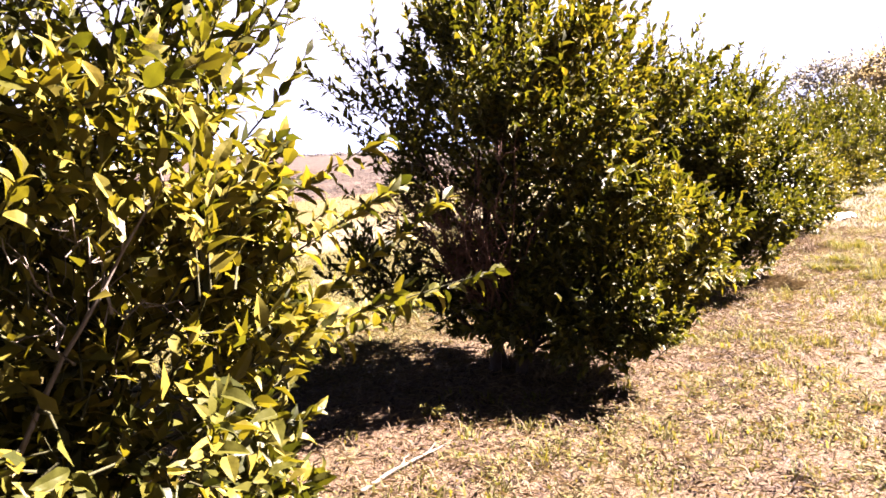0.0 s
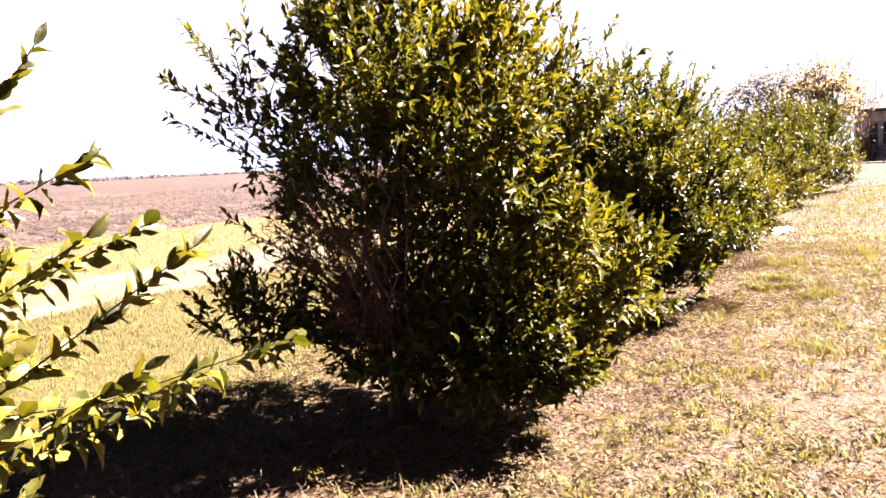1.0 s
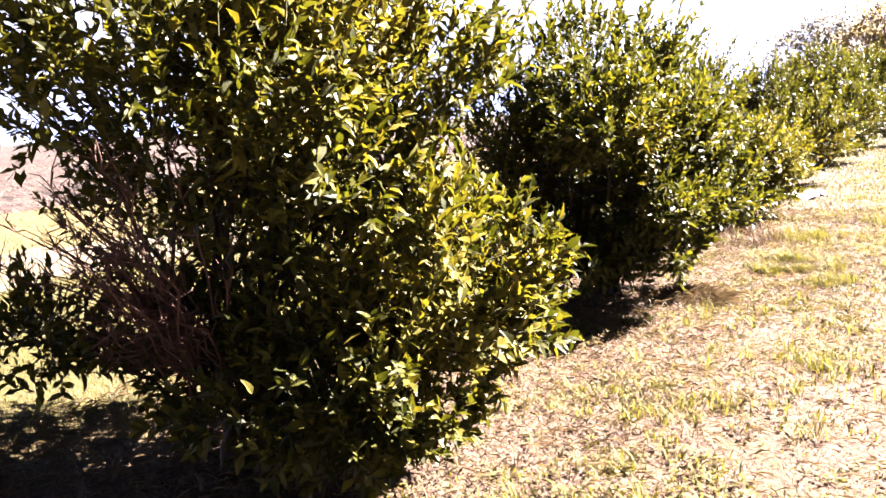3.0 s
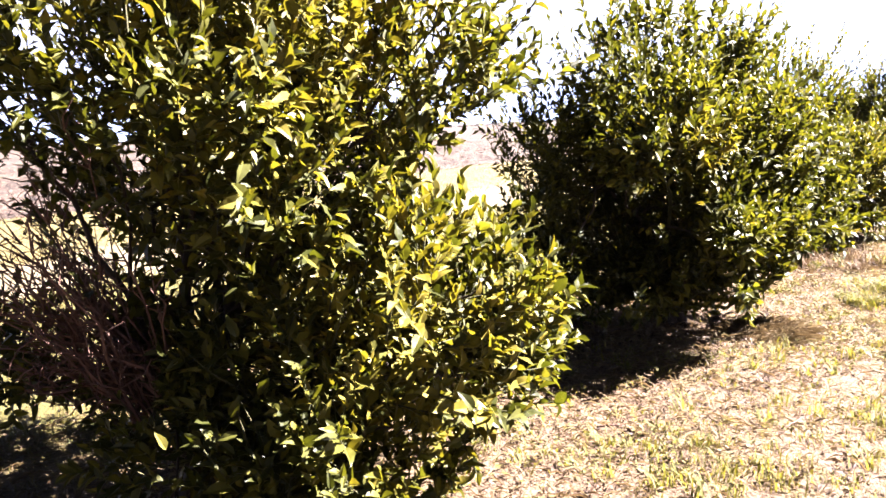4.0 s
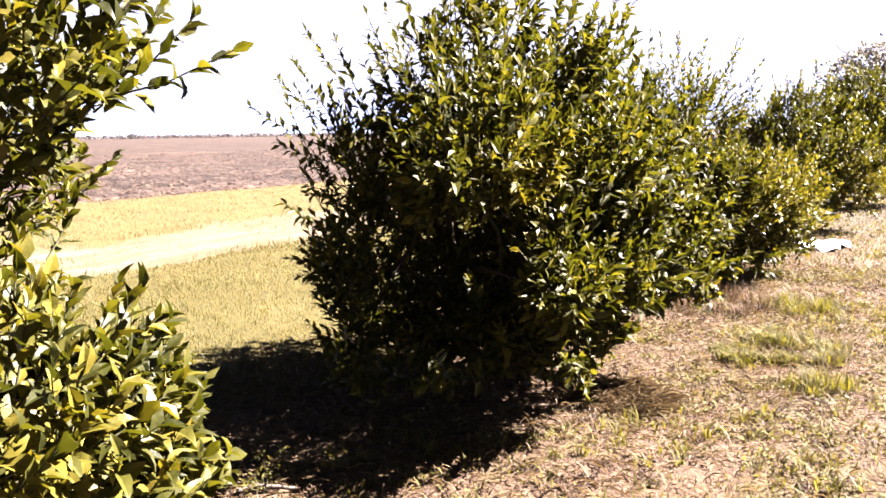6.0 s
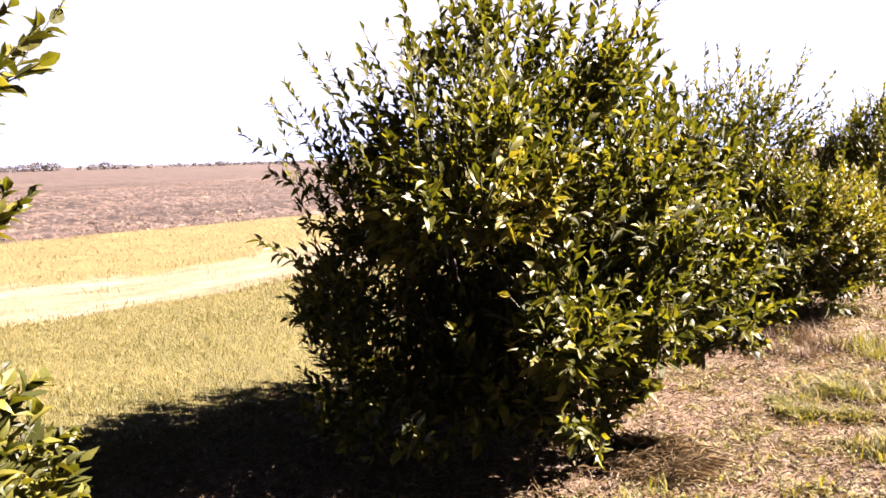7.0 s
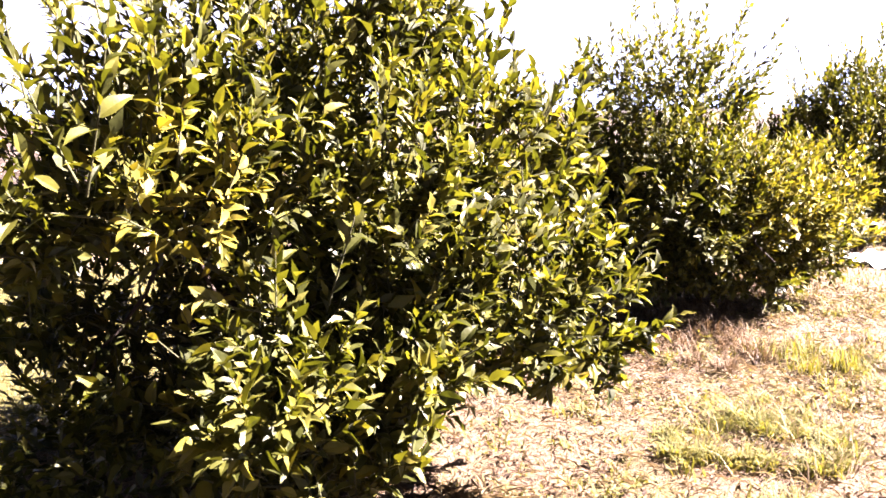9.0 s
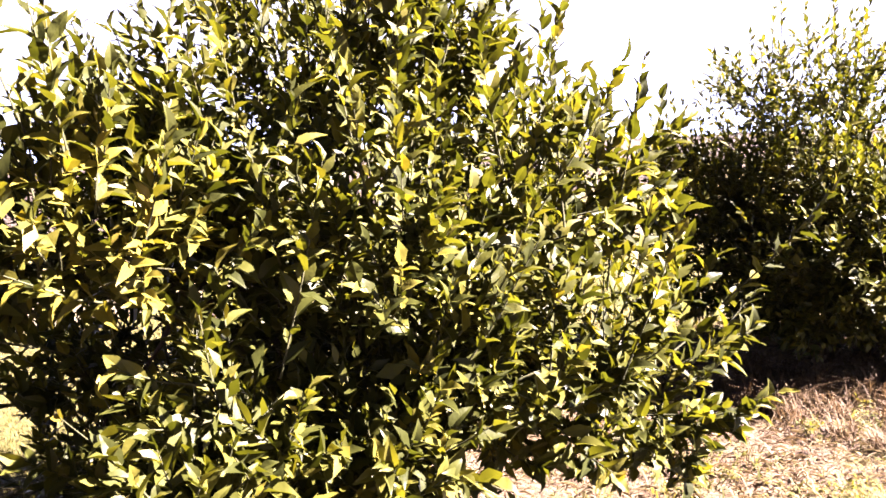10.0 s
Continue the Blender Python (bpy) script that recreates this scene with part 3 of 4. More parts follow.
SPRIGS_1 = [((0.80, 0.92, 1.08), (0.62, 0.57, -0.06), 0.84), ((0.85, 0.75, 1.0), (0.58, 0.54, 0.27), 0.80), ((0.75, 0.65, 1.3), (0.62, 0.49, 0.14), 0.76), ((0.85, 0.8, 0.95), (0.6, 0.6, 0.15), 0.6), ((0.80, 0.85, 1.25), (0.55, 0.55, 0.10), 0.62), ((0.85, 0.70, 1.15), (0.62, 0.42, 0.20), 0.66), ((0.80, 0.95, 0.95), (0.5, 0.62, 0.02), 0.6),
            ((0.8, 0.7, 1.1), (0.6, 0.5, 0.3), 0.55), ((0.3, 0.9, 2.0), (0.2, 0.5, 0.8), 0.45)]
SPRIGS_2 = [((-0.72, -0.42, 1.75), (-0.7, -0.5, 0.45), 0.52), ((-0.66, -0.46, 1.62), (-0.8, -0.55, 0.30), 0.50), ((-0.72, -0.42, 1.95), (-0.6, -0.45, 0.75), 0.50), ((-0.65, -0.10, 0.95), (-0.9, 0.0, 0.22), 0.75), ((-0.60, -0.15, 1.10), (-0.7, 0.0, 0.55), 0.65), ((-0.60, -0.30, 0.80), (-0.8, -0.2, 0.10), 0.55),
            ((-0.5, -0.55, 1.8), (-0.75, -0.5, 0.25), 0.55), ((-0.5, -0.5, 1.9), (-0.6, -0.4, 0.6), 0.5), ((-0.55, -0.4, 1.7), (-0.8, -0.3, 0.5), 0.45), ((0.2, 0.1, 2.5), (0.1, 0.2, 1.0), 0.4), ((0.5, 0.4, 2.0), (0.6, 0.5, 0.7), 0.5),
            ((1.15, 0.25, 0.72), (0.85, -0.25, -0.03), 0.50), ((1.1, 0.5, 0.8), (0.7, 0.5, 0.3), 0.4), ((0.45, 0.85, 1.78), (0.25, 0.6, 0.22), 0.42), ((0.4, 0.8, 1.85), (0.2, 0.5, 0.7), 0.4), ((0.52, 0.72, 0.72), (0.12, 0.75, 0.06), 0.56), ((0.55, 0.75, 0.80), (0.10, 0.70, 0.22), 0.48), ((0.62, 0.75, 0.60), (0.08, 0.7, 0.02), 0.52), ((0.70, 0.72, 0.70), (0.12, 0.7, 0.10), 0.46), ((0.60, 0.80, 0.66), (0.02, 0.7, 0.15), 0.46), ((0.50, 0.80, 0.58), (0.10, 0.7, 0.0), 0.5)]
SPRIGS_3 = [((-0.75, -0.72, 1.45), (-0.75, -0.6, 0.30), 0.6), ((-0.72, -0.7, 1.55), (-0.5, -0.4, 0.7), 0.5), ((-0.7, -0.68, 1.5), (-0.7, -0.5, 0.55), 0.55), ((-0.7, -0.75, 1.4), (-0.8, -0.55, 0.1), 0.45), ((-0.6, -0.6, 1.6), (-0.3, -0.4, 0.9), 0.5), ((-0.5, -0.5, 1.7), (-0.35, -0.3, 0.9), 0.4),
            ((-0.30, -0.95, 0.95), (-0.2, -0.65, 0.22), 0.55), ((-0.60, -0.50, 1.55), (-0.55, -0.28, 0.60), 0.72), ((0.38, -1.16, 0.34), (0.25, -0.5, 0.40), 0.30), ((0.40, -1.18, 0.42), (0.1, -0.5, -0.05), 0.24), ((0.42, -0.96, 0.76), (0.25, -0.5, 0.25), 0.24), ((0.48, -0.82, 0.48), (0.25, -0.45, 0.30), 0.26), ((0.3, 0.1, 1.9), (0.3, 0.3, 0.9), 0.35), ((0.2, 0.2, 2.1), (0.3, 0.3, 1.0), 0.35)]

# yellow on these first three trees brightens lobes by colour where sun falls
citrus_tree(T1, LOBES_1, 11, LABEL + " and a dead grey branch", shoots=2300, leaf=0.078, singles=280, sprigs=SPRIGS_1, yellow=[(0.95, 0.85, 1.25, 0.60), (1.15, 0.40, 1.45, 0.45)], feathers=50, hollow=[(1.14, 0.42, 1.20, 0.26, 0.15), (1.10, 0.30, 0.92, 0.25, 0.2)], dead=[((0.88, 0.34, 0.92), (1.09, 0.62, 1.50), 0.0075), ((0.97, 0.44, 1.12), (1.06, 0.29, 1.37), 0.0042), ((1.00, 0.52, 1.22), (1.06, 0.40, 1.44), 0.0042), ((1.00, 0.50, 1.20), (1.04, 0.71, 1.17), 0.0035)])
citrus_tree(T2, LOBES_2, 22, LABEL + ", open below with brown stems", shoots=2500, leaf=0.080, singles=280, sprigs=SPRIGS_2, yellow=[(0.55, 0.20, 1.95, 0.65), (1.05, 0.35, 0.85, 0.5)], stems=4, trunk_r=0.036, foot_r=0.10, bare=[(0.18, -0.55, 1.28, 0.46, 0.10), (-0.18, -0.58, 1.10, 0.44, 0.15), (0.05, -0.42, 0.78, 0.30, 0.15), (-0.62, -0.30, 1.12, 0.40, 0.55)], hollow=[(-0.70, -0.45, 1.75, 0.34, 0.4), (0.55, -0.35, 1.12, 0.28, 0.12), (0.72, -0.38, 0.82, 0.32, 0.15), (0.5, 1.12, 1.45, 0.26, 0.0)], feathers=130)
citrus_tree(T3, LOBES_3, 33, LABEL + " down to the ground", shoots=2650, leaf=0.082, singles=280, sprigs=SPRIGS_3, yellow=[(0.72, -0.95, 1.40, 0.24)], hollow=[(0.12, -1.02, 0.86, 0.26, 0.1), (0.45, -0.75, 0.92, 0.25, 0.08), (0.60, -1.06, 1.06, 0.20, 0.06), (0.42, -0.95, 1.00, 0.28, 0.05), (0.18, -1.00, 0.96, 0.30, 0.06), (0.45, -1.10, 0.74, 0.27, 0.12), (0.15, -1.22, 1.00, 0.24, 0.1), (0.58, -0.85, 0.60, 0.28, 0.2), (0.30, -1.0, 0.55, 0.30, 0.2), (0.10, -1.08, 1.74, 0.24, 0.1), (-0.05, -0.76, 0.82, 0.36, 0.06), (0.10, -1.0, 0.62, 0.28, 0.2), (0.38, -0.98, 0.66, 0.30, 0.12), (0.28, -0.75, 0.72, 0.30, 0.1), (0.0, -0.90, 1.76, 0.36, 0.45)], feathers=140)
citrus_tree(T4, LOBES_4, 44, LABEL + ", yellowing on one side", shoots=2700, leaf=0.080, plain=True, yellow=[(0.85, 0.80, 0.85, 0.75), (0.75, -0.25, 0.9, 0.5)], sprigs=[((-0.1, -0.1, 2.0), (0.2, 0.1, 1), 0.35), ((-0.5, -0.5, 1.5), (-0.5, -0.5, 0.8), 0.55), ((-0.55, -0.5, 1.4), (-0.7, -0.5, 0.6), 0.5), ((-0.4, -0.4, 1.6), (-0.2, -0.3, 1.0), 0.5), ((0.2, 0.2, 1.6), (0.4, 0.3, 0.9), 0.4)])
for i, (x, y, k) in enumerate([(-2.96, 16.1, 0.84), (-2.96, 20.05, 1.0), (-2.80, 24.0, 1.0)]):
    rr = random.Random(i + 3)
    lobes = [(0.0, 0.0, 1.12 * k, 0.92, 0.80 * k), (rr.uniform(-0.2, 0.2), 0.0, 1.75 * k, 0.62, 0.52 * k), (0.52, rr.uniform(-0.3, 0.5), 0.72, 0.52, 0.50), (rr.uniform(-0.3, 0.3), -0.5, 0.75, 0.55, 0.48), (-0.6, -0.2, 0.9, 0.5, 0.55)]
    citrus_tree((x, y), lobes, 60 + i, LABEL, shoots=1500, leaf=0.092, plain=True, yellow=[(0.7, 0.2, 0.7, 0.6)], feathers=90)


# ---- grass, litter and small growth on the ground ----
def scatter(rng, count, x0, x1, y0, y1):
    x, y = rng.uniform(x0, x1, count), rng.uniform(y0, y1, count)
    return np.stack([x, y, bumps(x, y)], -1)


def patchy(p, scale, seed):
    """A slow random value from 0 to 1 over the ground."""
    a = np.sin(p[:, 0] * scale + seed) * np.sin(p[:, 1] * scale * 0.83 + 2 * seed) + 0.6 * np.sin(p[:, 0] * scale * 2.3 - p[:, 1] * scale * 1.9 + seed)
    return np.clip(a / 3.2 + 0.5, 0, 1)


def blades(rng, foot, height, lean, width):
    """Grass blades: a bent strip of three triangles each."""
    n = len(foot)
    a = rng.uniform(0, 2 * np.pi, n)
    side = np.stack([-np.sin(a), np.cos(a), np.zeros(n)], -1)
    go = np.stack([np.cos(a), np.sin(a), np.zeros(n)], -1)
    up = np.array([0, 0, 1.0])
    l = rng.uniform(0.2, 1.0, n)[:, None] * lean
    mid = foot + up * (height * 0.6)[:, None] + go * (height[:, None] * l * 0.45)
    tip = foot + up * (height * rng.uniform(0.75, 1.0, n))[:, None] + go * (height[:, None] * l * 1.2)
    w = (side * width[:, None] * 0.5)
    v = np.stack([foot - w - [0, 0, 0.01], foot + w - [0, 0, 0.01], mid - w * 0.8, mid + w * 0.8, tip], 1).reshape(-1, 3)
    f = (np.array([(0, 1, 3), (0, 3, 2), (2, 3, 4)])[None] + (np.arange(n) * 5)[:, None, None]).reshape(-1, 3)
    return v, f


def grass_stuff(name, mat, rng, foot, lo, hi, lean, width, label, category="grass"):
    n = len(foot)
    v, f = blades(rng, foot, rng.uniform(lo, hi, n), lean, rng.uniform(0.6, 1.3, n) * width)
    return tagged(mesh_object(name, v, f, mat), label, category, kind="stuff")


rng = np.random.default_rng(5)
# mown grass between the trees and the track
p = np.concatenate([scatter(rng, 115000, -8.9, -3.2, 3.0, 15), scatter(rng, 20000, -8.9, -3.2, 0.5, 26)])
p = p[(rng.random(len(p)) < 0.30 + 0.70 * patchy(p, 1.7, 1)) & (p[:, 0] < -3.2 - 0.8 * rng.random(len(p)))]
pale = rng.random(len(p)) < 0.10 + 0.8 * patchy(p, 2.6, 8)
grass_stuff("lawn_grass", mat_grass, rng, p[~pale], 0.015, 0.060, 1.1, 0.005, "short yellow-green grass between trees and track")
grass_stuff("lawn_straw", mat_lawn_dry, rng, p[pale], 0.015, 0.050, 1.6, 0.005, "dry pale blades among the short grass")
# taller pale grass beyond the track
p = scatter(rng, 24000, -18.8, -11.5, 4, 34)
grass_stuff("verge_grass", mat_verge, rng, p, 0.015, 0.055, 2.0, 0.008, "golden yellow grass along the sandy track")
# weeds and dry grass left standing along both edges and the crown of the track
p = np.concatenate([scatter(rng, 5000, -12.1, -11.3, 3, 32), scatter(rng, 3500, -9.2, -8.5, 3, 26), scatter(rng, 1500, -10.6, -9.9, 3, 26)])
p = p[rng.random(len(p)) < patchy(p, 1.9, 3) ** 2]
grass_stuff("track_edge_grass", mat_lawn_dry, rng, p, 0.03, 0.12, 1.2, 0.008, "ragged dry grass along the track's edges")
# straw-coloured stubs along the field's edge
p = scatter(rng, 700, -19.6, -17.8, 2, 40)
grass_stuff("field_edge_straw", mat_straw, rng, p, 0.03, 0.10, 1.8, 0.012, "dry straw stalks along the field edge")


def litter(name, count, x0, x1, y0, y1, lo, hi, mat, label, width=1.0, tilt=0.75):
    q = scatter(rng, count, x0, x1, y0, y1)
    q = q[rng.random(count) < np.clip((-q[:, 0] - 0.1) / 1.6, 0.5, 1) * (0.55 + 0.9 * patchy(q, 1.3, 2))]
    count = len(q)
    q[:, 2] += rng.uniform(0.003, 0.03, count)
    a = rng.uniform(0, 2 * np.pi, count)
    way = np.stack([np.cos(a), np.sin(a), rng.normal(0, tilt * 0.6, count)], -1)
    face = np.stack([rng.normal(0, tilt, count), rng.normal(0, tilt, count), np.ones(count)], -1)
    tv = PLAIN_V * np.array([width, 1, 1.6])
    v, f = spread(tv, PLAIN_F, q, leaf_frames(way, face), rng.uniform(lo, hi, count))
    return tagged(mesh_object(name, v, f, mat), label, "leaf litter", kind="stuff")


litter("leaf_litter", 50000, -4.6, 1.2, 1.5, 13.0, 0.008, 0.040, mat_litter, "dry brown and tan leaves fallen under trees", 0.6, 0.9)
litter("far_leaf_litter", 6000, -4.2, 1.6, 12.5, 30, 0.03, 0.07, mat_brown_shade_leaf, "dry fallen leaves along the tree row")
p = np.concatenate([scatter(rng, 22000, -3.4, 2.5, 12.5, 26), scatter(rng, 12000, -5, 6, 26, 46)])
pale = rng.random(len(p)) < 0.35 + 0.3 * patchy(p, 0.9, 5)
grass_stuff("yard_grass", mat_grass, rng, p[~pale], 0.02, 0.08, 1.2, 0.011, "short grass in the yard beyond the trees")
grass_stuff("yard_straw", mat_straw, rng, p[pale], 0.02, 0.07, 1.5, 0.010, "dry blades in the yard grass")
litter("straw_litter", 58000, -4.4, 1.2, 1.5, 13.5, 0.03, 0.13, mat_straw, "pale dry straw strewn on the ground", 0.09, 0.45)
# thin grass among the litter, in patches
p = scatter(rng, 60000, -3.6, 1.4, 0.8, 24)
p = p[rng.random(len(p)) < np.clip((patchy(p, 2.1, 4) - 0.42) * 2.2, 0.04, 1) * np.clip((p[:, 0] + 3.4) / 1.6, 0.12, 1)]
grass_stuff("strip_grass", mat_tuft, rng, p, 0.012, 0.045, 1.5, 0.007, "sparse yellow-green grass among fallen leaves")
heart = scatter(rng, 4200, -2.9, 1.4, 0.8, 26)
heart = heart[rng.random(len(heart)) < np.clip((heart[:, 0] + 3.0) / 1.8, 0.1, 1) * np.clip((patchy(heart, 2.4, 7) - 0.36) * 3.2, 0.08, 1)]
p = np.repeat(heart, 16, axis=0) + np.concatenate([rng.normal(0, 0.045, (len(heart) * 16, 2)), np.zeros((len(heart) * 16, 1))], 1)
grass_stuff("clump_grass", mat_tuft, rng, p, 0.02, 0.065, 1.7, 0.010, "small scattered clumps of yellow-green grass")
p = scatter(rng, 13000, -3.4, 1.4, 1.5, 16)
grass_stuff("strip_straw", mat_straw, rng, p, 0.02, 0.10, 1.3, 0.005, "short dry grass stubble among fallen leaves")


def tuft(x, y, radius, count, lo, hi, mat, name, label, lean=0.9, width=0.006, seed=1):
    """One grass tuft of many small clumps, uneven in height, as a thing of its own."""
    r = np.random.default_rng(seed)
    clumps = max(6, int(70 * radius))
    a, s = r.uniform(0, 2 * np.pi, clumps), radius * np.sqrt(r.random(clumps))
    s *= 1 + 0.35 * np.sin(3 * a + seed)
    heart = np.stack([s * np.cos(a), s * np.sin(a), np.zeros(clumps)], -1)
    tall = r.uniform(0.45, 1.25, clumps) * (1.15 - 0.5 * s / radius)
    k = r.integers(clumps, size=count)
    off = r.normal(0, 0.035, (count, 2))
    foot = heart[k] + np.concatenate([off, np.zeros((count, 1))], 1)
    v, f = blades(r, foot, r.uniform(lo, hi, count) * tall[k], lean, r.uniform(0.6, 1.3, count) * width)
    ob = mesh_object(name, v, f, mat)
    ob.location = (x, y, float(bumps(np.array(x), np.array(y))))
    return tagged(ob, label, "grass", kind="stuff")


tuft(-1.42, 9.95, 0.42, 3400, 0.04, 0.15, mat_tuft, "grass_tuft", "broad tuft of fresh yellow-green grass on dry ground", 1.7, 0.006, 2)
tuft(-1.40, 10.00, 0.55, 300, 0.08, 0.18, mat_straw, "straw_tuft", "dry straw growing through a grass tuft", 1.6, 0.005, 12)
tuft(-1.02, 9.25, 0.26, 500, 0.06, 0.17, mat_tuft, "grass_tuft", "small tuft of yellow-green grass on dry ground", seed=3)
tuft(-1.70, 11.3, 0.35, 800, 0.06, 0.2, mat_tuft, "grass_tuft", "loose tuft of yellow-green grass with straw", seed=4)
tuft(-0.75, 7.0, 0.22, 360, 0.04, 0.12, mat_tuft, "grass_tuft", "small tuft of yellow-green grass on dry ground", seed=5)
tuft(-1.25, 6.1, 0.40, 700, 0.03, 0.10, mat_tuft, "grass_tuft", "low patch of yellow-green grass among litter", seed=6)
tuft(-0.9, 12.6, 0.5, 900, 0.05, 0.16, mat_tuft, "grass_tuft", "low patch of yellow-green grass among litter", seed=7)
tuft(-2.72, 11.12, 0.74, 2400, 0.05, 0.24, mat_shaded_dry_weed, "straw_mound", "dry brown weeds standing at the foot of a tree", 1.7, 0.006, 9)
tuft(-2.7, 4.9, 0.55, 900, 0.05, 0.2, mat_straw, "straw_mound", "dry straw round the stems of a tree", 1.1, 0.006, 10)


def clustered(name, mat, hearts, per, radius, lo, hi, rise, thin, label, category):
    """Small low clusters of leaves on the ground, past counting."""
    n = len(hearts) * per
    a, q = rng.uniform(0, 2 * np.pi, n), np.sqrt(rng.random(n)) * np.repeat(rng.uniform(0.5, 1.2, len(hearts)) * radius, per)
    p = np.repeat(hearts, per, axis=0) + np.stack([q * np.cos(a), q * np.sin(a), rise * rng.random(n) * (1.1 - q / (1.3 * radius))], -1)
    way = np.stack([np.cos(a), np.sin(a), rng.normal(0.25, 0.45, n)], -1)
    v, f = spread(PLAIN_V * np.array([thin, 1, 1.3]), PLAIN_F, p, leaf_frames(way, rng.normal(0, 0.45, (n, 3)) + [0, 0, 1]), rng.uniform(lo, hi, n))
    tagged(mesh_object(name, v, f, mat), label, category, kind="stuff")


hearts = scatter(rng, 5200, -2.7, 1.3, 1.8, 13.5)
hearts = hearts[rng.random(len(hearts)) < np.clip((patchy(hearts, 1.5, 6) - 0.25) * 1.6, 0.05, 1) * np.clip((hearts[:, 0] + 2.9) / 1.2, 0.1, 1)]
clustered("low_weeds", mat_low_weed, hearts, 12, 0.055, 0.014, 0.034, 0.05, 1.3, "low pale yellow-green weeds among dry litter", "weeds")
# dark leaf drifts added for the look of shadowed holes in the litter
hearts = scatter(rng, 950, -3.4, 1.2, 1.8, 13.5)
clustered("old_leaves", mat_brown_shade_leaf, hearts, 22, 0.07, 0.02, 0.05, 0.035, 0.8, "small dark brown leaf drifts standing in for shaded holes", "leaf litter")
hearts = scatter(rng, 150, -1.9, 1.2, 2.5, 13.0)
p = np.repeat(hearts, 22, axis=0) + np.concatenate([rng.normal(0, 0.03, (len(hearts) * 22, 2)), np.zeros((len(hearts) * 22, 1))], 1)
grass_stuff("upright_grass", mat_tuft, rng, p, 0.04, 0.12, 1.2, 0.007, "scattered upright sprays of yellow-green grass")


def heap(x, y, radius, height, count, label, seed):
    """A low heap of dry straw and leaves."""
    r = np.random.default_rng(seed)
    top = new("straw_heap")
    top.location = (x, y, float(bumps(np.array(x), np.array(y))))
    tagged(top, label, "straw heap")
    rings, seg = 9, 28
    v = [(0.0, 0.0, height)]
    for i in range(1, rings + 1):
        for k in range(seg):
            a, q = 2 * np.pi * k / seg, i / rings
            w = radius * q * (1 + 0.18 * math.sin(3 * a + seed) + 0.08 * math.sin(7 * a))
            v.append((w * math.cos(a), w * math.sin(a), height * (1 - q * q) * (1 + 0.25 * math.sin(5 * a + 9 * q)) - 0.02 * q + r.normal(0, 0.006)))
    f = [(0, 1 + k, 1 + (k + 1) % seg) for k in range(seg)]
    for i in range(rings - 1):
        for k in range(seg):
            a, b = 1 + i * seg + k, 1 + i * seg + (k + 1) % seg
            f += [(a, a + seg, b + seg), (a, b + seg, b)]
    mesh_object("heap_core", v, f, mat_litter, top, "packed dry litter")
    for name, mat, thin, lo, hi, share, text in (("straw_cover", mat_straw, 0.035, 0.06, 0.18, 0.75, "loose pale straw"), ("leaf_cover", mat_litter, 0.7, 0.015, 0.04, 0.25, "dry fallen leaves")):
        n = int(count * share)
        a, q = r.uniform(0, 2 * np.pi, n), np.sqrt(r.random(n))
        p = np.stack([radius * 1.1 * q * np.cos(a), radius * 1.1 * q * np.sin(a), height * np.maximum(0, 1 - q * q) + r.uniform(0, 0.03, n)], -1)
        b = r.uniform(0, 2 * np.pi, n)
        way = np.stack([np.cos(b), np.sin(b), r.normal(0.12, 0.30, n)], -1)
        fv, ff = spread(PLAIN_V * np.array([thin, 1, 1.4]), PLAIN_F, p, leaf_frames(way, r.normal(0, 0.3, (n, 3)) + [0, 0, 1]), r.uniform(lo, hi, n))
        tagged(mesh_object(name, fv, ff, mat, top, text), kind="stuff")


heap(-1.93, 8.36, 0.28, 0.05, 2200, "low heap of dry straw and leaves beside a tree", 3)


def weed(x, y, height, seed):
    """A small branching weed with tiny leaves."""
    r = np.random.default_rng(seed)
    top = new("weed")
    top.location = (x, y, float(bumps(np.array(x), np.array(y))))
    tagged(top, "small branching green weed in dry litter", "weed", "weeds at the edge of shade")
    lines, ends, ways = [], [], []
    for i in range(5):
        a = r.uniform(0, 2 * np.pi)
        w = unit(np.array([math.cos(a) * 0.8, math.sin(a) * 0.8, r.uniform(0.4, 1.1)]))
        q = curve_points((0, 0, -0.01), w * height * r.uniform(0.6, 1.0), 0.02, r, 6, 0.008)
        lines.append((q, np.linspace(0.003, 0.0012, 6)))
        for k in range(1, 6):
            for j in range(5):
                ends.append(q[k] + r.normal(0, 0.012, 3))
                ways.append(unit(w * 0.5 + r.normal(0, 0.8, 3)))
    v, f = tubes(lines, 4)
    mesh_object("stalk", v, f, mat_shoot, top)
    ends, ways = np.array(ends), np.array(ways)
    v, f = spread(PLAIN_V, PLAIN_F, ends, leaf_frames(ways, np.array([0, 0, 1.0]) + r.normal(0, 0.5, ends.shape)), r.uniform(0.012, 0.03, len(ends)))
    tagged(mesh_object("weed_foliage", v, f, mat_tuft, top), kind="stuff")


for i, (x, y, h) in enumerate([(-2.50, 6.62, 0.20), (-2.30, 7.02, 0.15), (-2.75, 6.45, 0.16), (-2.05, 7.25, 0.16), (-2.62, 6.28, 0.14), (-1.95, 7.45, 0.12), (-2.6, 3.4, 0.16), (-2.2, 10.9, 0.18), (-2.35, 10.6, 0.15)]):
    weed(x, y, h, 90 + i)


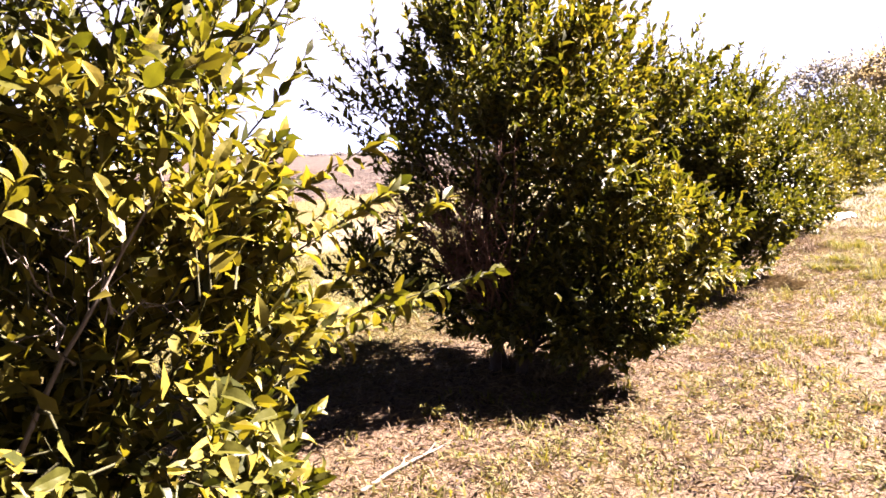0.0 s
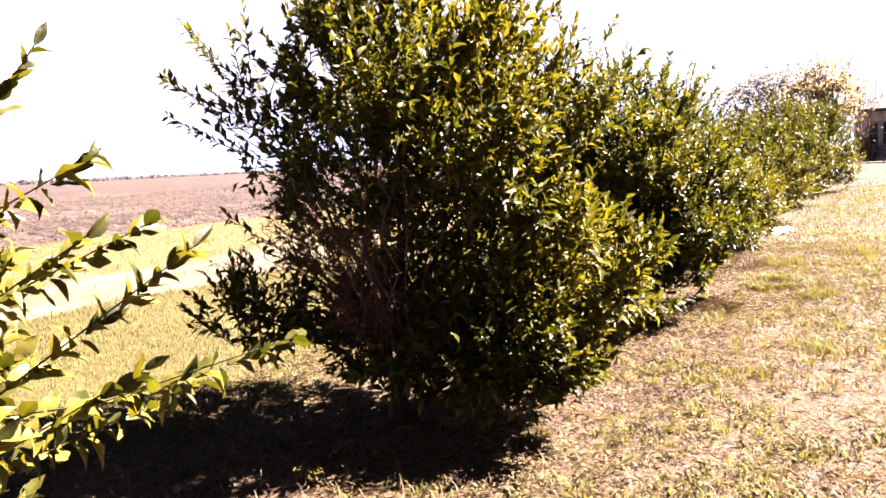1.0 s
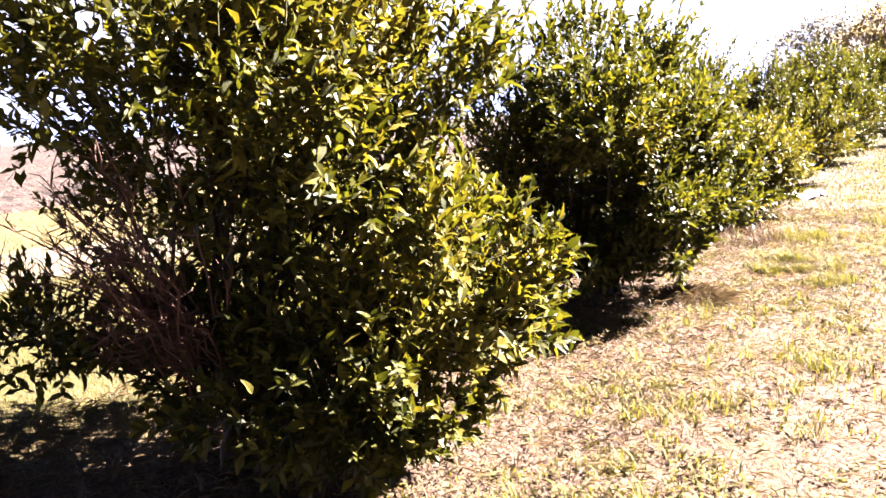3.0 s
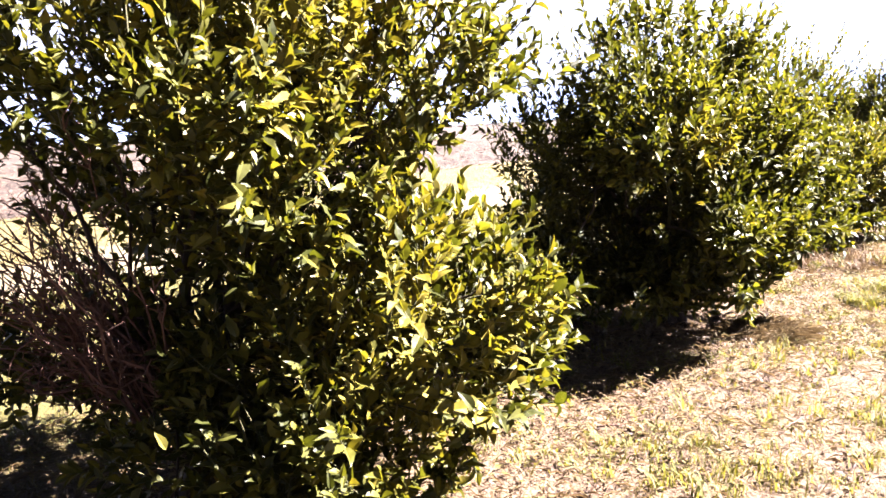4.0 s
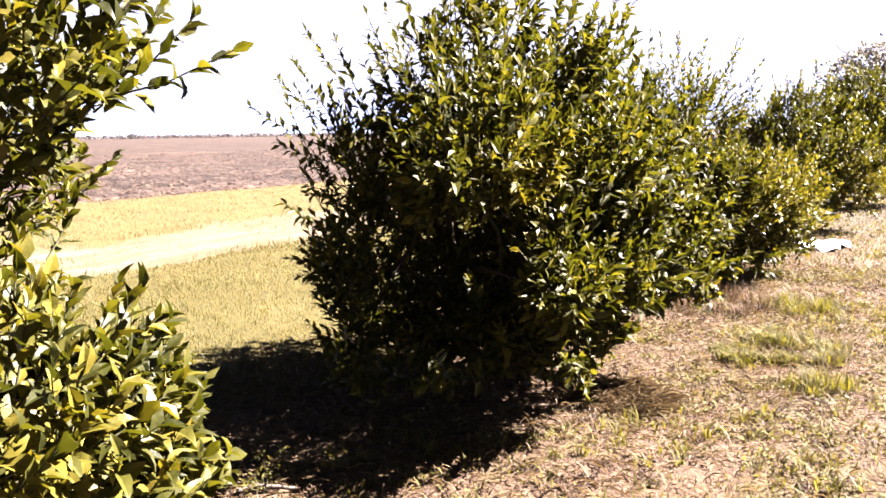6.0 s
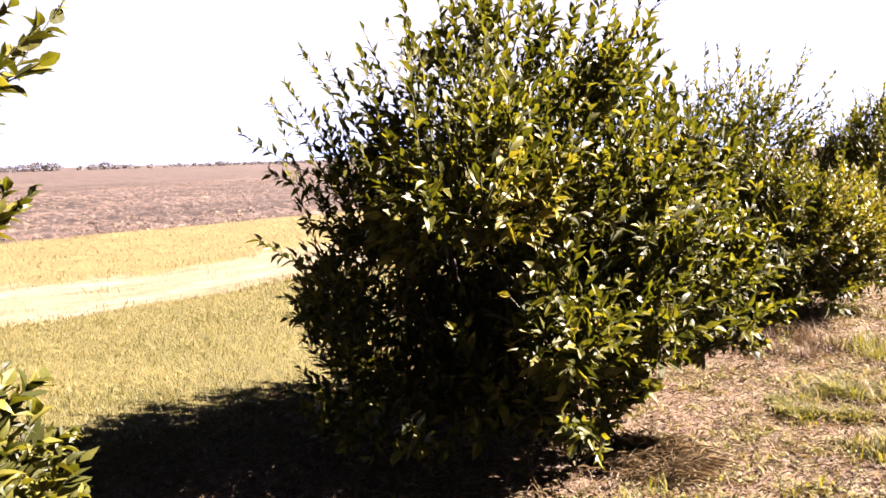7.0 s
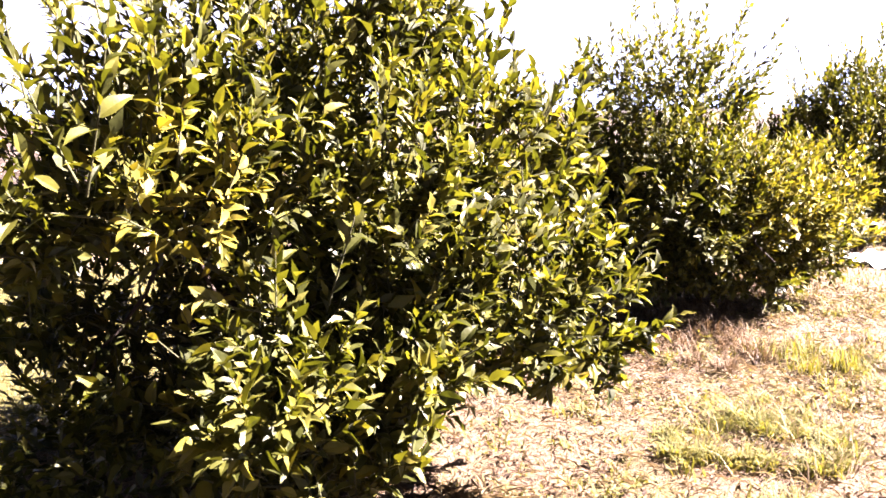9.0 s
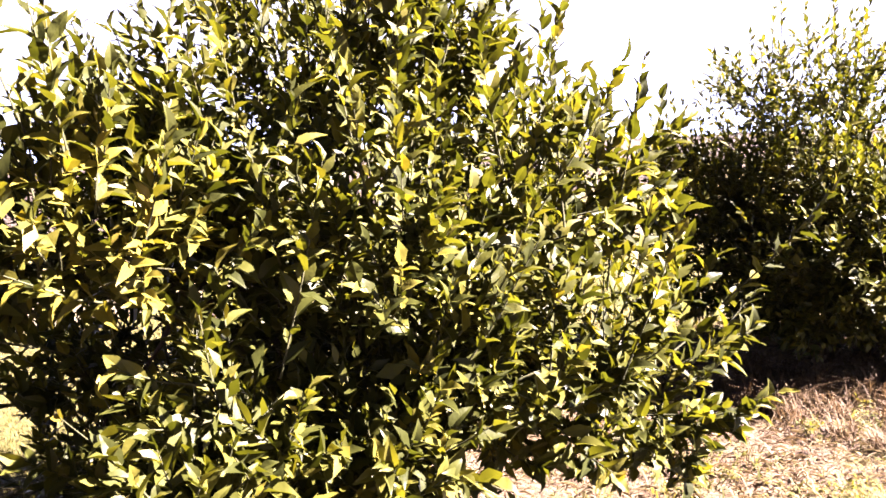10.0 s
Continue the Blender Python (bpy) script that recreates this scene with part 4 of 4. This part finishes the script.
def stick(x, y, angle, length, radius, mat, label, seed, lift=0.01):
    r = np.random.default_rng(seed)
    w = np.array([math.cos(angle), math.sin(angle), 0.0]) * length / 2
    q = curve_points(-w, w, 0.01, r, 8, radius * 0.5)
    lines = [(q, radius * np.linspace(1.0, 0.5, 8))]
    for j in range(2):
        b = q[3 + 2 * j]
        lines.append((curve_points(b, b + unit(w + r.normal(0, 0.12, 3) + [0, 0, 0.03]) * length * 0.2, 0.0, r, 4, 0.004), radius * np.array([0.5, 0.4, 0.3, 0.2])))
    v, f = tubes(lines, 6)
    ob = mesh_object("fallen_stick", v, f, mat)
    ob.location = (x, y, float(bumps(np.array(x), np.array(y))) + radius * 0.5 + lift)
    tagged(ob, label, "stick")


stick(-2.30, 2.76, 1.57, 0.66, 0.011, mat_dead, "bleached grey stick lying on dry leaves", 1)
stick(-2.60, 6.28, 0.75, 0.28, 0.014, mat_dead, "short bleached stick lying on dry grass", 2)
stick(-2.20, 7.98, 0.70, 0.62, 0.014, mat_dead, "grey fallen branch half hidden in straw", 3, -0.006)
stick(-1.15, 6.75, 1.4, 0.24, 0.004, mat_twig, "thin dark twig lying on dry grass", 4, 0.04)


for i in range(16):      # thin dark twigs among the litter
    rr = random.Random(500 + i)
    stick(rr.uniform(-2.4, 0.6), rr.uniform(2.5, 13.0), rr.uniform(0, 3.1), rr.uniform(0.10, 0.26), rr.uniform(0.0025, 0.005), mat_twig, "thin dark twig lying on dry grass", 40 + i, 0.015)


# ---- a pale sheet of plastic on the ground ----
def pale_sheet():
    n = Nodes("white_plastic")
    n.bump(n.noise(14.0, 4.0), 0.4, 0.02)
    mat = n.done(n.ramp(n.noise(5.0, 3.0), [(0.3, (0.70, 0.70, 0.70)), (0.7, (0.84, 0.84, 0.83))]), 0.4, 0.5)
    gx, gy = np.meshgrid(np.linspace(-1, 1, 26), np.linspace(-1, 1, 20), indexing="ij")
    k = 1 + 0.12 * np.sin(4 * gy + 1) * np.abs(gx) + 0.1 * np.sin(5 * gx)
    x, y = 0.26 * gx * k, 0.36 * gy * k
    z = 0.035 + 0.022 * np.sin(9 * x + 4 * y) + 0.018 * np.sin(17 * y - 6 * x) + 0.012 * np.sin(31 * x + 3)
    top = np.stack([x, y, z], -1).reshape(-1, 3)
    i = (np.arange(25)[:, None] * 20 + np.arange(19)[None]).ravel()
    f = np.stack([i, i + 20, i + 21, i + 1], -1)
    v = np.concatenate([top, top - [0, 0, 0.006]])
    f = np.concatenate([f, f[:, ::-1] + len(top)])
    ob = mesh_object("plastic_sheet", v, f, mat)
    ob.location = (-2.29, 14.62, float(bumps(np.array(-2.29), np.array(14.62))))
    tagged(ob, "crumpled white plastic sheet lying beside the trees", "sheet")


pale_sheet()


# ---- clods of the ploughed field ----
def clods():
    n = Nodes("clod_earth")
    r = piece_random(n)
    mat = n.done(n.mix(0.3, n.ramp(r, [(0.0, (0.006, 0.003, 0.003)), (0.35, (0.017, 0.010, 0.008)), (0.7, (0.036, 0.025, 0.019)), (0.92, (0.055, 0.040, 0.028)), (1.0, (0.084, 0.064, 0.043))]), n.ramp(n.noise(9.0), [(0.3, (0.014, 0.008, 0.007)), (0.7, (0.052, 0.036, 0.025))])), 0.95, 0.1)
    r = np.random.default_rng(17)
    count = 24000
    x = -18.5 - 45 * r.random(count) ** 1.8
    y = r.uniform(4, 55, count)
    p = np.stack([x, y, bumps(x, y)], -1)
    tv = np.array([(1, 0, 0.1), (0.2, 0.9, 0.1), (-0.9, 0.3, 0.1), (-0.3, -0.9, 0.1), (-0.1, 0.05, 0.62), (0.5, 0.40, 0.52)], float)
    tf = np.array([(0, 5, 4), (0, 1, 5), (1, 4, 5), (1, 2, 4), (2, 3, 4), (3, 0, 4)])
    a = r.uniform(0, 2 * np.pi, count)
    c, s, o = np.cos(a), np.sin(a), np.zeros(count)
    rot = np.stack([np.stack([c, -s, o], -1), np.stack([s, c, o], -1), np.stack([o, o, o + 1], -1)], 1)
    v, f = spread(tv, tf, p - [0, 0, 0.02], rot, 0.025 + 0.075 * r.random(count) ** 2, r.uniform(0.6, 1.8, count))
    tagged(mesh_object("field_clods", v, f, mat, smooth=False), "brown clods of earth on the ploughed field", "clods", kind="stuff")


clods()


# ---- the far edge of the plain ----
def leaf_cloud(r, c, radii, count, size):
    """Places, directions and sizes of leaf clumps filling an uneven ellipsoid."""
    n = unit(r.normal(size=(count, 3)))
    s = r.uniform(0.45, 1.0, (count, 1)) * (1 + 0.22 * np.sin(5 * n[:, :1] + 9 * n[:, 2:3]) * np.sin(7 * n[:, 1:2]))
    return c + n * radii * s, unit(n + r.normal(0, 0.5, n.shape)), r.normal(0, 0.7, n.shape) + [0, 0, 0.8], size * r.uniform(0.6, 1.4, count)


def far_woods():
    r = np.random.default_rng(23)
    # the haze over the woods is painted in as pale grey-mauve leaves
    mat = leaf_material("hazy_woods", [(0.0, (0.090, 0.081, 0.080)), (1.0, (0.098, 0.088, 0.086))], (1.0, 1.0, 1.0), 0.9, 0.5, 0.02)
    sets = []
    # rounded clumps of trees with gaps (place along the edge, half width, height), and a thin low hedge further on
    clumps = [(96, 5.5, 3.4), (104, 3.2, 3.0), (109, 2.4, 2.6), (114, 2.4, 3.2), (120, 4.2, 3.9), (126.5, 4.6, 3.6), (139, 1.0, 1.8), (145, 2.6, 2.6), (150.5, 2.8, 3.5), (156, 4.0, 2.3), (162, 2.6, 2.3), (166, 1.2, 1.4), (173, 1.4, 1.9), (60, 6, 3.0), (74, 5, 3.6), (84, 4, 2.6)]
    clumps += [(y, r.uniform(2.5, 5.0), r.uniform(0.8, 1.5) + 0.9 * (r.random() < 0.12)) for y in np.arange(183, 640, 5.0)]
    for y, w, h in clumps:
        sets.append(leaf_cloud(r, np.array([-380.0, y, h * 0.45]), np.array([2.5, w, h * 0.55]), int(30 + (34 if y < 180 else 16) * w * h), 0.75 if y < 180 else 1.1))
    p, d, fc, sz = (np.concatenate(z) for z in zip(*sets))
    p[:, 2] = np.maximum(p[:, 2], 0.1)
    v, f = spread(PLAIN_V * np.array([2.4, 1, 1]), PLAIN_F, p, leaf_frames(d, fc), sz)
    tagged(mesh_object("distant_woods", v, f, mat), "low line of trees far across the plain", "trees", kind="stuff")


far_woods()


def yard_tree(x, y, lobes, seed, mat, label, leaf=0.2, count=900):
    """A broad yard tree: trunk, limbs and a loose crown."""
    r = np.random.default_rng(seed)
    z0 = float(bumps(np.array(x), np.array(y)))
    top = new("yard_tree")
    top.location = (x, y, z0)
    tagged(top, label, "tree")
    c = np.array([l[:3] for l in lobes], float)
    fork = np.array([0.1, 0, c[:, 2].min() * 0.45])
    # trunk and limbs take the grey dead-wood colour to imitate distance haze
    v, f = tubes([(curve_points((0, 0, -0.1), fork, 0.0, r, 6, 0.03), np.linspace(0.24, 0.17, 6))], 8)
    mesh_object("trunk", v, f, mat_dead, top)
    for l in c:
        v, f = tubes([(curve_points(fork, l, 0.2, r, 8, 0.10), np.linspace(0.13, 0.03, 8))] +
                     [(curve_points(l * 0.7 + fork * 0.3, l + r.normal(0, 0.9, 3), 0.1, r, 5, 0.08), np.linspace(0.05, 0.012, 5)) for _ in range(6)], 5)
        mesh_object("limb", v, f, mat_dead, top)
    sets = [leaf_cloud(r, np.array(l[:3]), np.array([l[3], l[3], l[4]]), count, leaf) for l in lobes]
    p, d, fc, sz = (np.concatenate(q) for q in zip(*sets))
    v, f = spread(PLAIN_V * np.array([1.5, 1, 1]), PLAIN_F, p, leaf_frames(d, fc), sz)
    tagged(mesh_object("crown", v, f, mat, top), kind="stuff")


yard_tree(-9.25, 53.0, [(-1.7, 0, 3.6, 1.2, 1.2), (-0.6, 0.3, 4.5, 1.2, 1.0), (0.6, 0.5, 4.9, 1.2, 1.0), (1.9, 0.3, 4.9, 1.3, 1.0), (0.6, -0.5, 3.3, 1.8, 1.2), (2.2, 0.2, 3.4, 1.2, 1.2)], 71, mat_hazed_leaf, "loose grey-green yard tree behind the tree row", 0.24, 480)
yard_tree(-4.85, 43.2, [(0.1, 0, 4.1, 1.25, 1.0), (0.7, 0.3, 3.2, 1.25, 1.1), (-0.7, 0.2, 3.2, 1.3, 1.2), (0.2, -0.2, 1.9, 1.6, 1.0)], 72, mat_hazed_yellow, "yellowing autumn yard tree beside the house", 0.2, 900)


# ---- the house beyond the row ----
def box(bm, x0, x1, y0, y1, z0, z1):
    vs = [bm.verts.new((x, y, z)) for x in (x0, x1) for y in (y0, y1) for z in (z0, z1)]
    for q in ((0, 1, 3, 2), (4, 6, 7, 5), (0, 4, 5, 1), (2, 3, 7, 6), (0, 2, 6, 4), (1, 5, 7, 3)):
        bm.faces.new([vs[i] for i in q])


def boxed(name, parent, mat, *sizes, label=""):
    bm = bmesh.new()
    for s in sizes:
        box(bm, *s)
    bmesh.ops.recalc_face_normals(bm, faces=bm.faces)
    return part(name, bm, mat, parent, label)


def plain_material(name, dark, light, scale, rough=0.85):
    n = Nodes(name)
    f = n.noise(scale, 5.0)
    n.bump(f, 0.3, 0.02)
    return n.done(n.ramp(f, [(0.3, dark), (0.7, light)]), rough, 0.2)


def house():
    z0 = float(bumps(np.array(0.0), np.array(46.0))) - 0.02
    top = new("house")
    top.location = (-3.6, 46.0, z0)
    tagged(top, "low pale house with a grey-brown shingle roof and porch", "house")
    wall_m = plain_material("pale_wall", (0.434, 0.399, 0.378), (0.518, 0.483, 0.462), 3.0)
    roof_m = plain_material("roof_shingle", (0.017, 0.014, 0.015), (0.024, 0.020, 0.021), 6.0)
    trim_m = plain_material("white_trim", (0.154, 0.154, 0.148), (0.182, 0.178, 0.174), 8.0)
    dark_m = plain_material("dark_pane", (0.008, 0.008, 0.010), (0.015, 0.015, 0.017), 2.0, 0.15)
    # front wall in strips round the window and the door
    wall = boxed("wall", top, wall_m, (0, 0.60, 0, 0.2, 0, 2.5), (1.50, 4.0, 0, 0.2, 0, 2.5), (0.60, 1.50, 0, 0.2, 0, 0.75), (0.60, 1.50, 0, 0.2, 2.0, 2.5), (4.9, 11.0, 0, 0.2, 0, 2.5), (4.0, 4.9, 0, 0.2, 2.05, 2.5),
                 (0, 0.2, 0.2, 8, 0, 2.5), (10.8, 11.0, 0.2, 8, 0, 2.5), (0.2, 10.8, 7.8, 8, 0, 2.5))
    window = boxed("window", top, trim_m, (0.60, 0.67, 0.02, 0.12, 0.75, 2.0), (1.43, 1.50, 0.02, 0.12, 0.75, 2.0), (0.67, 1.43, 0.02, 0.12, 0.75, 0.82), (0.67, 1.43, 0.02, 0.12, 1.93, 2.0), (0.67, 1.43, 0.03, 0.11, 1.35, 1.40), label="white window frame")
    boxed("pane", window, dark_m, (0.67, 1.43, 0.06, 0.08, 0.82, 1.93), label="dark window pane")
    boxed("door", top, plain_material("door_paint", (0.052, 0.042, 0.037), (0.084, 0.069, 0.058), 4.0), (4.0, 4.9, 0.08, 0.14, 0, 2.05), label="dark front door")
    for px in (1.15, 4.6, 8.0):
        boxed("post", top, trim_m, (px, px + 0.22, -1.55, -1.33, 0, 2.42), (px - 0.05, px + 0.27, -1.6, -1.28, 0, 0.15), label="white porch post")
    boxed("porch_beam", top, trim_m, (0.9, 11.2, -1.6, -1.3, 2.42, 2.6))
    bm = bmesh.new()
    prof = [(-2.0, 2.55), (3.6, 5.0), (9.0, 2.55), (9.0, 2.40), (3.6, 4.83), (-2.0, 2.40)]
    a = [bm.verts.new((-0.45, y, z)) for y, z in prof]
    b = [bm.verts.new((11.5, y, z)) for y, z in prof]
    for i in range(6):
        j = (i + 1) % 6
        bm.faces.new((a[i], a[j], b[j], b[i]))
    bm.faces.new((a[0], a[5], a[4], a[1]))
    bm.faces.new((a[1], a[4], a[3], a[2]))
    bm.faces.new((b[0], b[1], b[4], b[5]))
    bm.faces.new((b[1], b[2], b[3], b[4]))
    bmesh.ops.recalc_face_normals(bm, faces=bm.faces)
    roof = part("roof", bm, roof_m, top, "grey-brown shingle roof")
    slope = (5.0 - 2.55) / 5.6
    for k in range(14):      # courses of shingles, each a little proud of the next
        y0 = -2.0 + 0.4 * k
        z1 = 2.55 + slope * (y0 + 2.0)
        bm = bmesh.new()
        vs = [bm.verts.new(c) for c in ((-0.45, y0, z1 + 0.010), (11.5, y0, z1 + 0.010), (11.5, y0 + 0.42, z1 + slope * 0.42 + 0.006), (-0.45, y0 + 0.42, z1 + slope * 0.42 + 0.006), (-0.45, y0, z1 + 0.004), (11.5, y0, z1 + 0.004))]
        bm.faces.new(vs[:4])
        bm.faces.new((vs[4], vs[5], vs[1], vs[0]))
        part("shingle_course", bm, roof_m, roof)
    bm = bmesh.new()
    for x in (0.0, 10.8):
        lo = [bm.verts.new((x, y, z)) for y, z in ((0, 2.5), (8, 2.5), (3.6, 4.5))]
        hi = [bm.verts.new((x + 0.2, y, z)) for y, z in ((0, 2.5), (8, 2.5), (3.6, 4.5))]
        bm.faces.new(lo)
        bm.faces.new(hi[::-1])
        for i in range(3):
            j = (i + 1) % 3
            bm.faces.new((lo[i], hi[i], hi[j], lo[j]))
    part("gable", bm, wall_m, top)


house()


def yard_path():
    bm = bmesh.new()
    for k in range(9):
        x0 = -6.0 + 1.6 * k
        box(bm, x0, x0 + 1.58, 41.4, 42.5, 0.50, 0.66 + 0.002 * (k % 3))
    bmesh.ops.recalc_face_normals(bm, faces=bm.faces)
    ob = part("pavement", bm, plain_material("pale_concrete", (0.140, 0.126, 0.105), (0.210, 0.189, 0.161), 5.0), None)
    tagged(ob, "pale concrete path across the yard before the house", "path", kind="structure")


yard_path()


def shrub(x, y, radius, height, mat, label, seed, bare=False):
    """A yard shrub: stems from the ground with a loose crown of small leaves."""
    r = np.random.default_rng(seed)
    top = new("shrub")
    top.location = (x, y, float(bumps(np.array(x), np.array(y))))
    tagged(top, label, "shrub")
    lines, ends = [], []
    for i in range(16):
        a = r.uniform(0, 2 * np.pi)
        e = np.array([radius * math.cos(a) * r.uniform(0.3, 0.9), radius * math.sin(a) * r.uniform(0.3, 0.9), height * r.uniform(0.6, 1.0)])
        q = curve_points((0.05 * math.cos(a), 0.05 * math.sin(a), -0.05), e, 0.1, r, 6, 0.04)
        lines.append((q, np.linspace(0.03, 0.006, 6)))
        for k in range(4):
            b = q[int(r.integers(2, 6))]
            lines.append((curve_points(b, b + r.normal(0, 0.3, 3) + [0, 0, 0.25], 0, r, 4, 0.02), np.linspace(0.012, 0.004, 4)))
    v, f = tubes(lines, 4)
    tagged(mesh_object("stem_growth", v, f, mat_twig, top), kind="stuff")
    p, d, fc, sz = leaf_cloud(r, np.array([0, 0, height * 0.55]), np.array([radius, radius, height * 0.5]), 260 if bare else 900, 0.12)
    v, f = spread(PLAIN_V * np.array([1.3, 1, 1]), PLAIN_F, p, leaf_frames(d, fc), sz)
    tagged(mesh_object("crown", v, f, mat, top), kind="stuff")


mat_brown_leaf = leaf_material("brown_shrub_leaf", [(0.0, (0.020, 0.013, 0.008)), (0.6, (0.038, 0.025, 0.019)), (1.0, (0.055, 0.039, 0.029))], (1.1, 1.0, 0.9), 0.6, 0.3, 0.2)
shrub(-3.05, 42.9, 1.0, 3.5, mat_brown_leaf, "tall brown half-bare shrub before the house", 31, True)
shrub(-2.7, 44.6, 0.8, 0.8, mat_hazed_leaf, "low dark green shrub at the house wall", 32)
shrub(-0.8, 44.8, 0.8, 0.9, mat_hazed_leaf, "low dark green shrub at the house wall", 33)
shrub(1.2, 44.6, 0.9, 1.2, mat_brown_leaf, "brown shrub at the house wall", 34)
